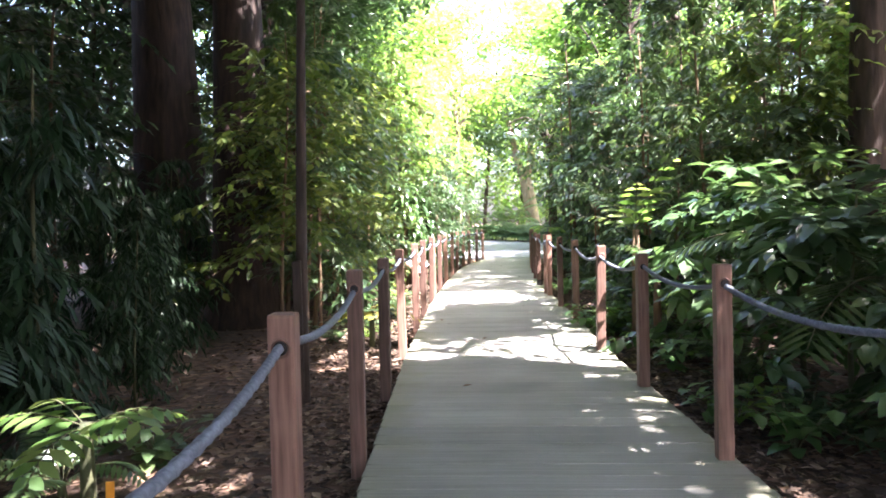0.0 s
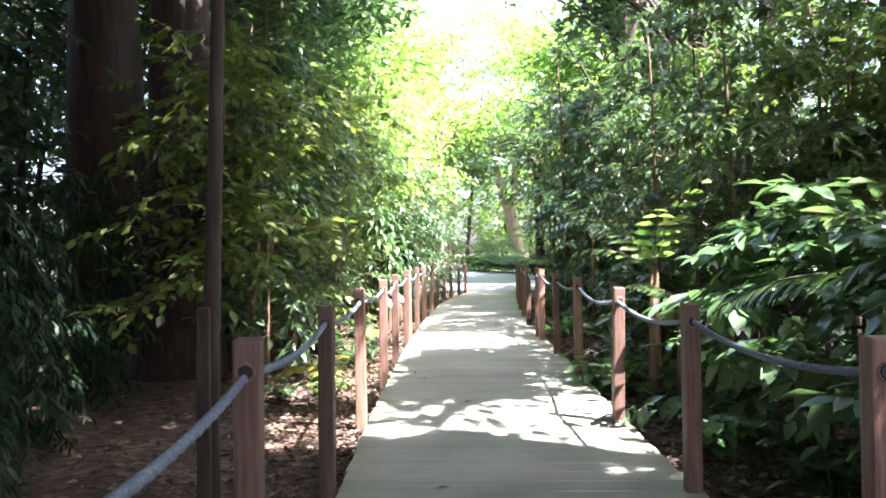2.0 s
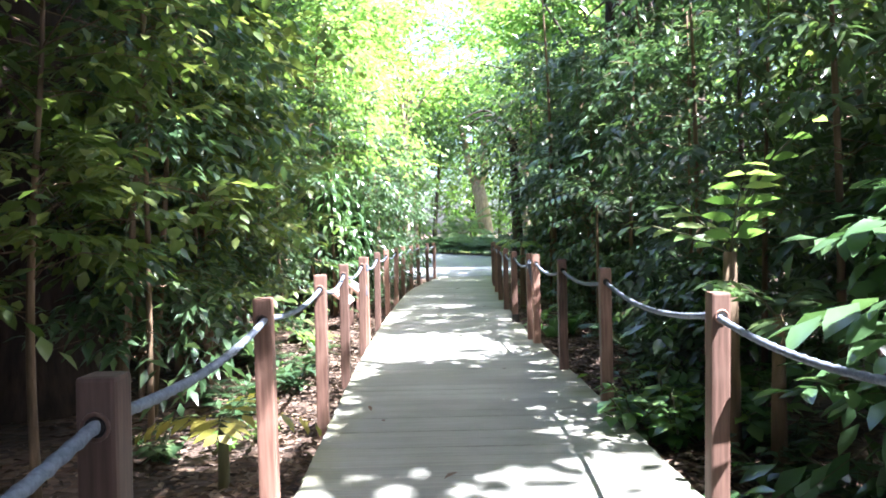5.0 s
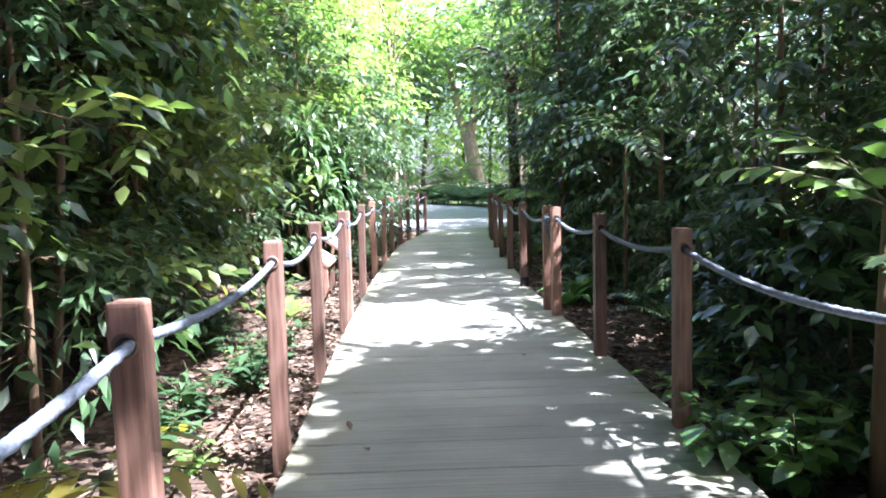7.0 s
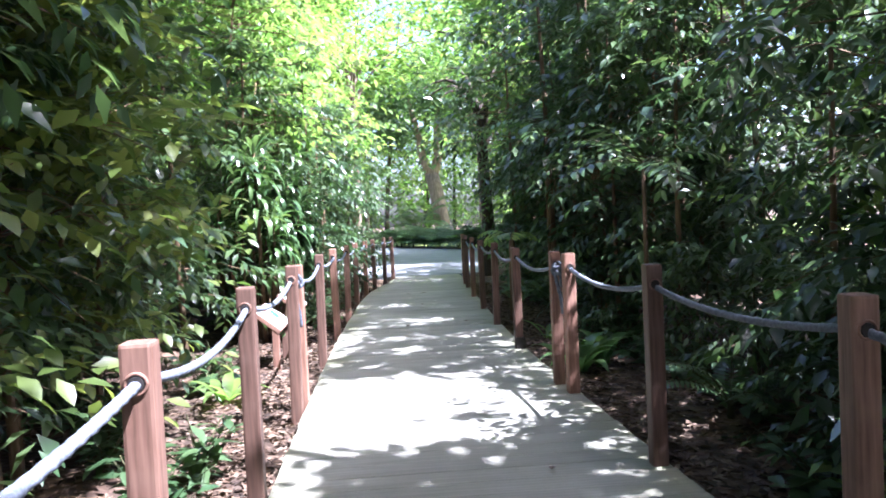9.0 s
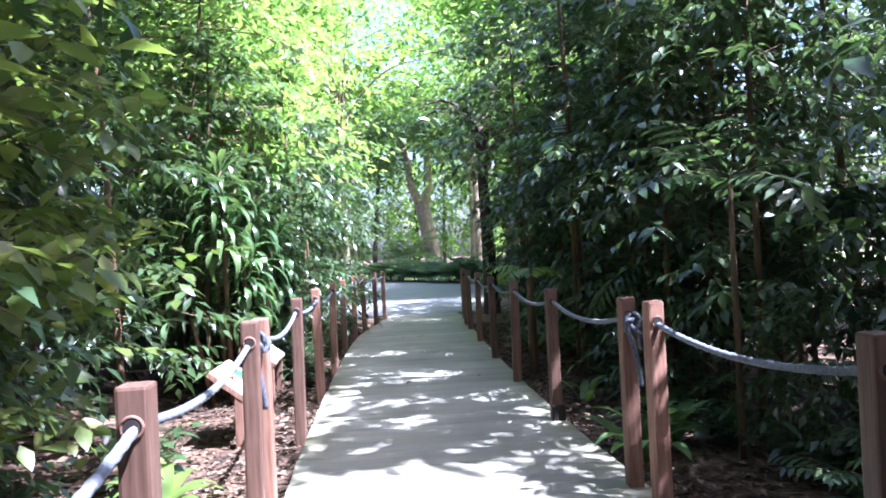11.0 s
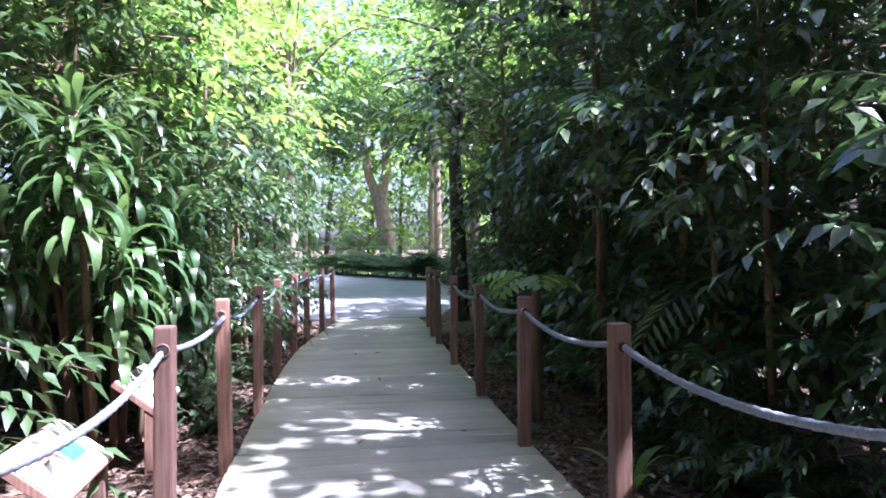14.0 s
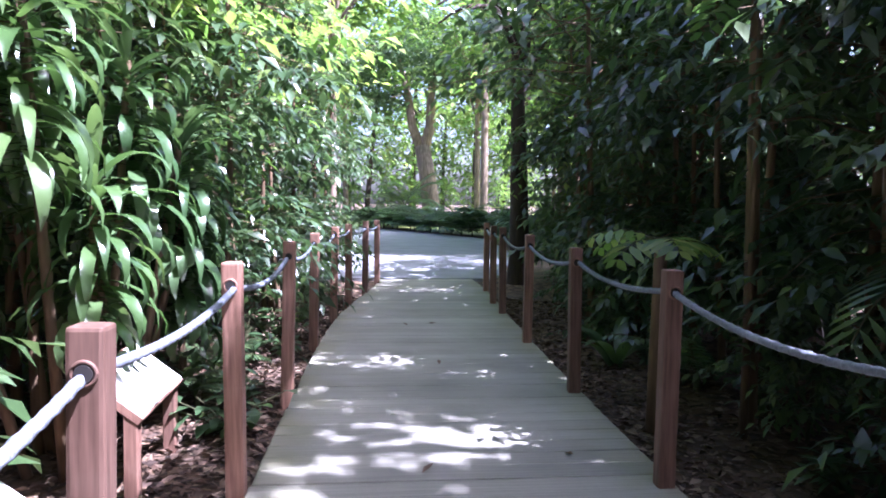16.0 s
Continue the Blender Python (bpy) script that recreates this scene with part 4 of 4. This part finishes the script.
def canopy_tree(x, y, height, spread, trunk_r, count, seed, bark, label):
    rg = np.random.default_rng(seed)
    root = new("canopy_tree")
    gz = ground_height(x, y)
    root.location = (x, y, gz)
    tagged(root, label, "tree", "canopy trees")
    pts = [(0.12 * math.sin(2.1 * s + seed) * s, 0.15 * math.cos(1.7 * s + seed) * s, -0.4 + height * 0.8 * s) for s in np.linspace(0, 1, 12)]
    rad = [trunk_r * (1.5 if i == 0 else 1.12 if i == 1 else 1.0) * (1 - 0.5 * i / 11) for i in range(12)]
    part("trunk", mesh_of("trunk", *tube(pts, rad, 14), bark, True), root)
    clumps = []
    for k in range(13):
        a = k * 2.4 + rg.uniform(-0.3, 0.3)
        r = spread * rg.uniform(0.35, 1.0)
        z0 = height * rg.uniform(0.5, 0.78)
        end = np.array((math.cos(a) * r, math.sin(a) * r, height * rg.uniform(0.72, 1.0)))
        start = np.array((0, 0, z0))
        line = [start + (end - start) * s + np.array((0, 0, 0.5 * math.sin(math.pi * s))) for s in np.linspace(0, 1, 7)]
        feet = [p + np.array((x, y, gz)) for p in line[1:]]
        feet = [p - SUN_NP * (p[2] / SUN_DIR.z) for p in feet]
        shades_gap = sum(any(ya < p[1] < yb and xa < p[0] < xb for ya, yb, xa, xb, share in SUN_GAPS[:6]) for p in feet) > 1
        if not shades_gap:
            part("limb", mesh_of("limb", *tube(line, [trunk_r * 0.32 * (1 - 0.85 * i / 6) + 0.008 for i in range(7)], 6, close=False), bark, True), root)
        for s in (0.4, 0.6, 0.8, 1.0):
            clumps.append((start + (end - start) * s, 0.6 + 1.0 * s))
    which = rg.integers(len(clumps), size=count)
    off = unit(rg, count) * (rg.uniform(0, 1, (count, 1)) ** 0.45)
    C = np.array([c[0] for c in clumps])[which]
    R = np.array([c[1] for c in clumps])[which][:, None]
    P = C + off * R * np.array((1.25, 1.25, 0.7))
    world_p = P + np.array((x, y, gz))
    k = world_p[:, 2:3] / SUN_DIR.z
    foot = world_p[:, :2] - k * np.array((SUN_DIR.x, SUN_DIR.y))
    foot = foot + rg.normal(0, 0.13, foot.shape)
    keep = np.ones(count, bool)
    for ya, yb, xa, xb, share in SUN_GAPS:
        inside = (foot[:, 1] > ya) & (foot[:, 1] < yb) & (foot[:, 0] > xa) & (foot[:, 0] < xb)
        keep &= ~(inside & (rg.uniform(0, 1, count) < share))
    P = P[keep]
    n = len(P)
    D = unit(rg, n, -0.7, 0.3)
    U = np.array((0, 0, 1.0)) + rg.normal(0, 0.35, (n, 3))
    L = rg.uniform(0.2, 0.37, n)
    # past y = 28 the lighter leaf colour stands in for sun on the crowns
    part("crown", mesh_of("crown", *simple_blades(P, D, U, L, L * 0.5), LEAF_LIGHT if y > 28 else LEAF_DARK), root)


# trees added to shade the path and its sides, trunks mostly out of view
SHADY = "tall tree with a dark trunk, added for shade"
canopy_tree(-2.72, 10.84, 11.0, 5.0, 0.5, 8000, 1, BARK_RED, "tall tree with a thick reddish-brown trunk")
canopy_tree(-5.0, 13.59, 13.0, 5.5, 0.74, 8000, 2, BARK_RED, "massive tree with a thick dark brown trunk")
canopy_tree(3.4, 26.15, 6.0, 2.0, 0.2, 3500, 3, BARK_DARK, "dark-trunked tree at the end of the boardwalk")
for i, (x, y) in enumerate(((6.2, 1.59), (7.4, 6.06), (6.4, 11.16), (6.4, 14.99), (6.2, 18.82), (6.5, 22.33), (-4.8, 5.23), (-5.2, 8.29), (-5.2, 17.54), (-5.0, 21.69), (-5.5, 25.52), (5.0, -2.55), (-4.5, 0.96), (-3.5, -3.19), (5.8, 3.83), (-3.2, 1.53), (-3.9, 3.44), (3.9, 2.04), (4.2, -1.59), (-1.6, 0.26), (5.2, 8.55), (8.0, 15.69), (-3.4, 14.8), (4.8, 20.09), (-2.9, 4.21), (4.3, 5.1), (7.6, 10.21), (8.4, 13.14), (-5.2, 6.63))):
    canopy_tree(x, y, 10.0 + (i % 4) * 0.5, 5.2, 0.2 + 0.03 * (i % 3), 14000 if 1.0 < y < 7.7 else 7000, 20 + i, BARK_DARK, SHADY)
canopy_tree(-0.1, 30.3, 8.0, 3.0, 0.1, 2600, 14, BARK_PALE, "slim pale-barked tree beside the road")
# added on both sides so that their crowns shade the road surface
for i, (x, y) in enumerate(((-6.0, 30.3), (7.0, 30.62), (-7.5, 36.36), (8.0, 37), (-7.0, 42.74), (10.5, 42.1))):
    canopy_tree(x, y, 10.5, 5.6, 0.24, 9000, 60 + i, BARK_DARK, "tall tree with a dark trunk, added to shade the road")
for i, (x, y) in enumerate(((-3.6, 33.0), (6.8, 33.5), (-4.5, 40.0), (8.6, 42.0), (-0.5, 63.0), (6.8, 50.0), (-3.6, 52.0))):
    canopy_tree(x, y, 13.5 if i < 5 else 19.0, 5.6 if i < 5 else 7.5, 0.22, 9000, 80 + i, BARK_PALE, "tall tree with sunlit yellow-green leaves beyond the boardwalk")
canopy_tree(7.3, 55.5, 12.0, 4.0, 0.2, 3000, 15, BARK_PALE, "slim tree beyond the road")
canopy_tree(9.6, 53.58, 13.0, 5.0, 0.36, 4000, 16, BARK_DARK, "dark-trunked tree beyond the road")


# ---- leaf litter ----
def litter(n):
    rg = np.random.default_rng(8)
    y = rg.uniform(0.9, 24.5, n)
    side = rg.uniform(0, 1, n) < 0.5
    dist = rg.exponential(0.75, n) + 0.02
    x = np.array([edge_left(b) - 0.02 - d if s else edge_right(b) + 0.02 + d for b, d, s in zip(y, dist, side)])
    z = np.array([ground_height(a, b) for a, b in zip(x, y)]) + rg.uniform(0.004, 0.035, n)
    D = unit(rg, n, -0.12, 0.28)
    U = np.array((0, 0, 1.0)) + rg.normal(0, 0.45, (n, 3))
    L = rg.uniform(0.03, 0.1, n)
    V, F = simple_blades(np.stack([x, y, z], 1), D, U, L, L * rg.uniform(0.3, 0.55, n))
    tagged(new("leaf_litter", mesh_of("leaf_litter", V, F, LITTER)), "brown dry fallen leaves covering the soil", "leaf litter", kind="stuff")


litter(40000)
rg = random.Random(17)
for x, y in ((0.42, 9.5), (0.33, 9.76), (1.5, 11.35), (0.85, 8.23), (0.9, 16.08), (1.25, 19.39), (1.1, 21.31), (1.32, 21.43), (0.7, 5.93), (1.7, 17.22), (0.9, 16.97)):
    v, f = blades([(0, 0, 0)], [(1, 0, 0.05)], [(0, 0, 1)], [rg.uniform(0.07, 0.12)], [0.035], 0.3, -0.1)
    ob = tagged(new("fallen_leaf", mesh_of("fallen_leaf", v, f, LITTER)), "single dry brown leaf lying on the boards", "leaf", "fallen leaves")
    ob.matrix_world = pose(x, y, 0.004, 0, 0, rg.uniform(0, 360))


# ---- boards of the deck ----
def make_deck():
    verts, faces = [], []
    ys = [-6 + i * 0.5 for i in range(65)]
    for y in ys:
        a, b = edge_left(y) + 0.03, edge_right(y) - 0.03
        verts += [(a, y, -0.16), (b, y, -0.16), (a, y, -0.035), (b, y, -0.035)]
    for i in range(len(ys) - 1):
        o = i * 4
        faces += [(o, o + 4, o + 6, o + 2), (o + 1, o + 3, o + 7, o + 5), (o + 2, o + 6, o + 7, o + 3), (o, o + 1, o + 5, o + 4)]
    faces += [(0, 2, 3, 1), (len(verts) - 4, len(verts) - 3, len(verts) - 1, len(verts) - 2)]
    deck = tagged(new("boardwalk", mesh_of("boardwalk", verts, faces, BEAM)), "low boardwalk of weathered grey-brown boards", "boardwalk", kind="structure")
    bm = box_bm(1.0, 0.179, 0.032, 0.004, 1, (0, 0, -0.032))
    me = bm_mesh("plank", bm, DECK)
    rr = random.Random(4)
    y = -5.9
    while y < 26.15:
        a, b = edge_left(y), edge_right(y)
        ob = part("plank", me, deck)
        ob.matrix_basis = pose((a + b) / 2 + rr.uniform(-0.006, 0.006), y, rr.uniform(-0.0025, 0.0015), rr.uniform(-0.15, 0.15), 0, rr.uniform(-0.15, 0.15)) @ Matrix.Diagonal((b - a, 1, 1, 1))
        y += 0.183


make_deck()
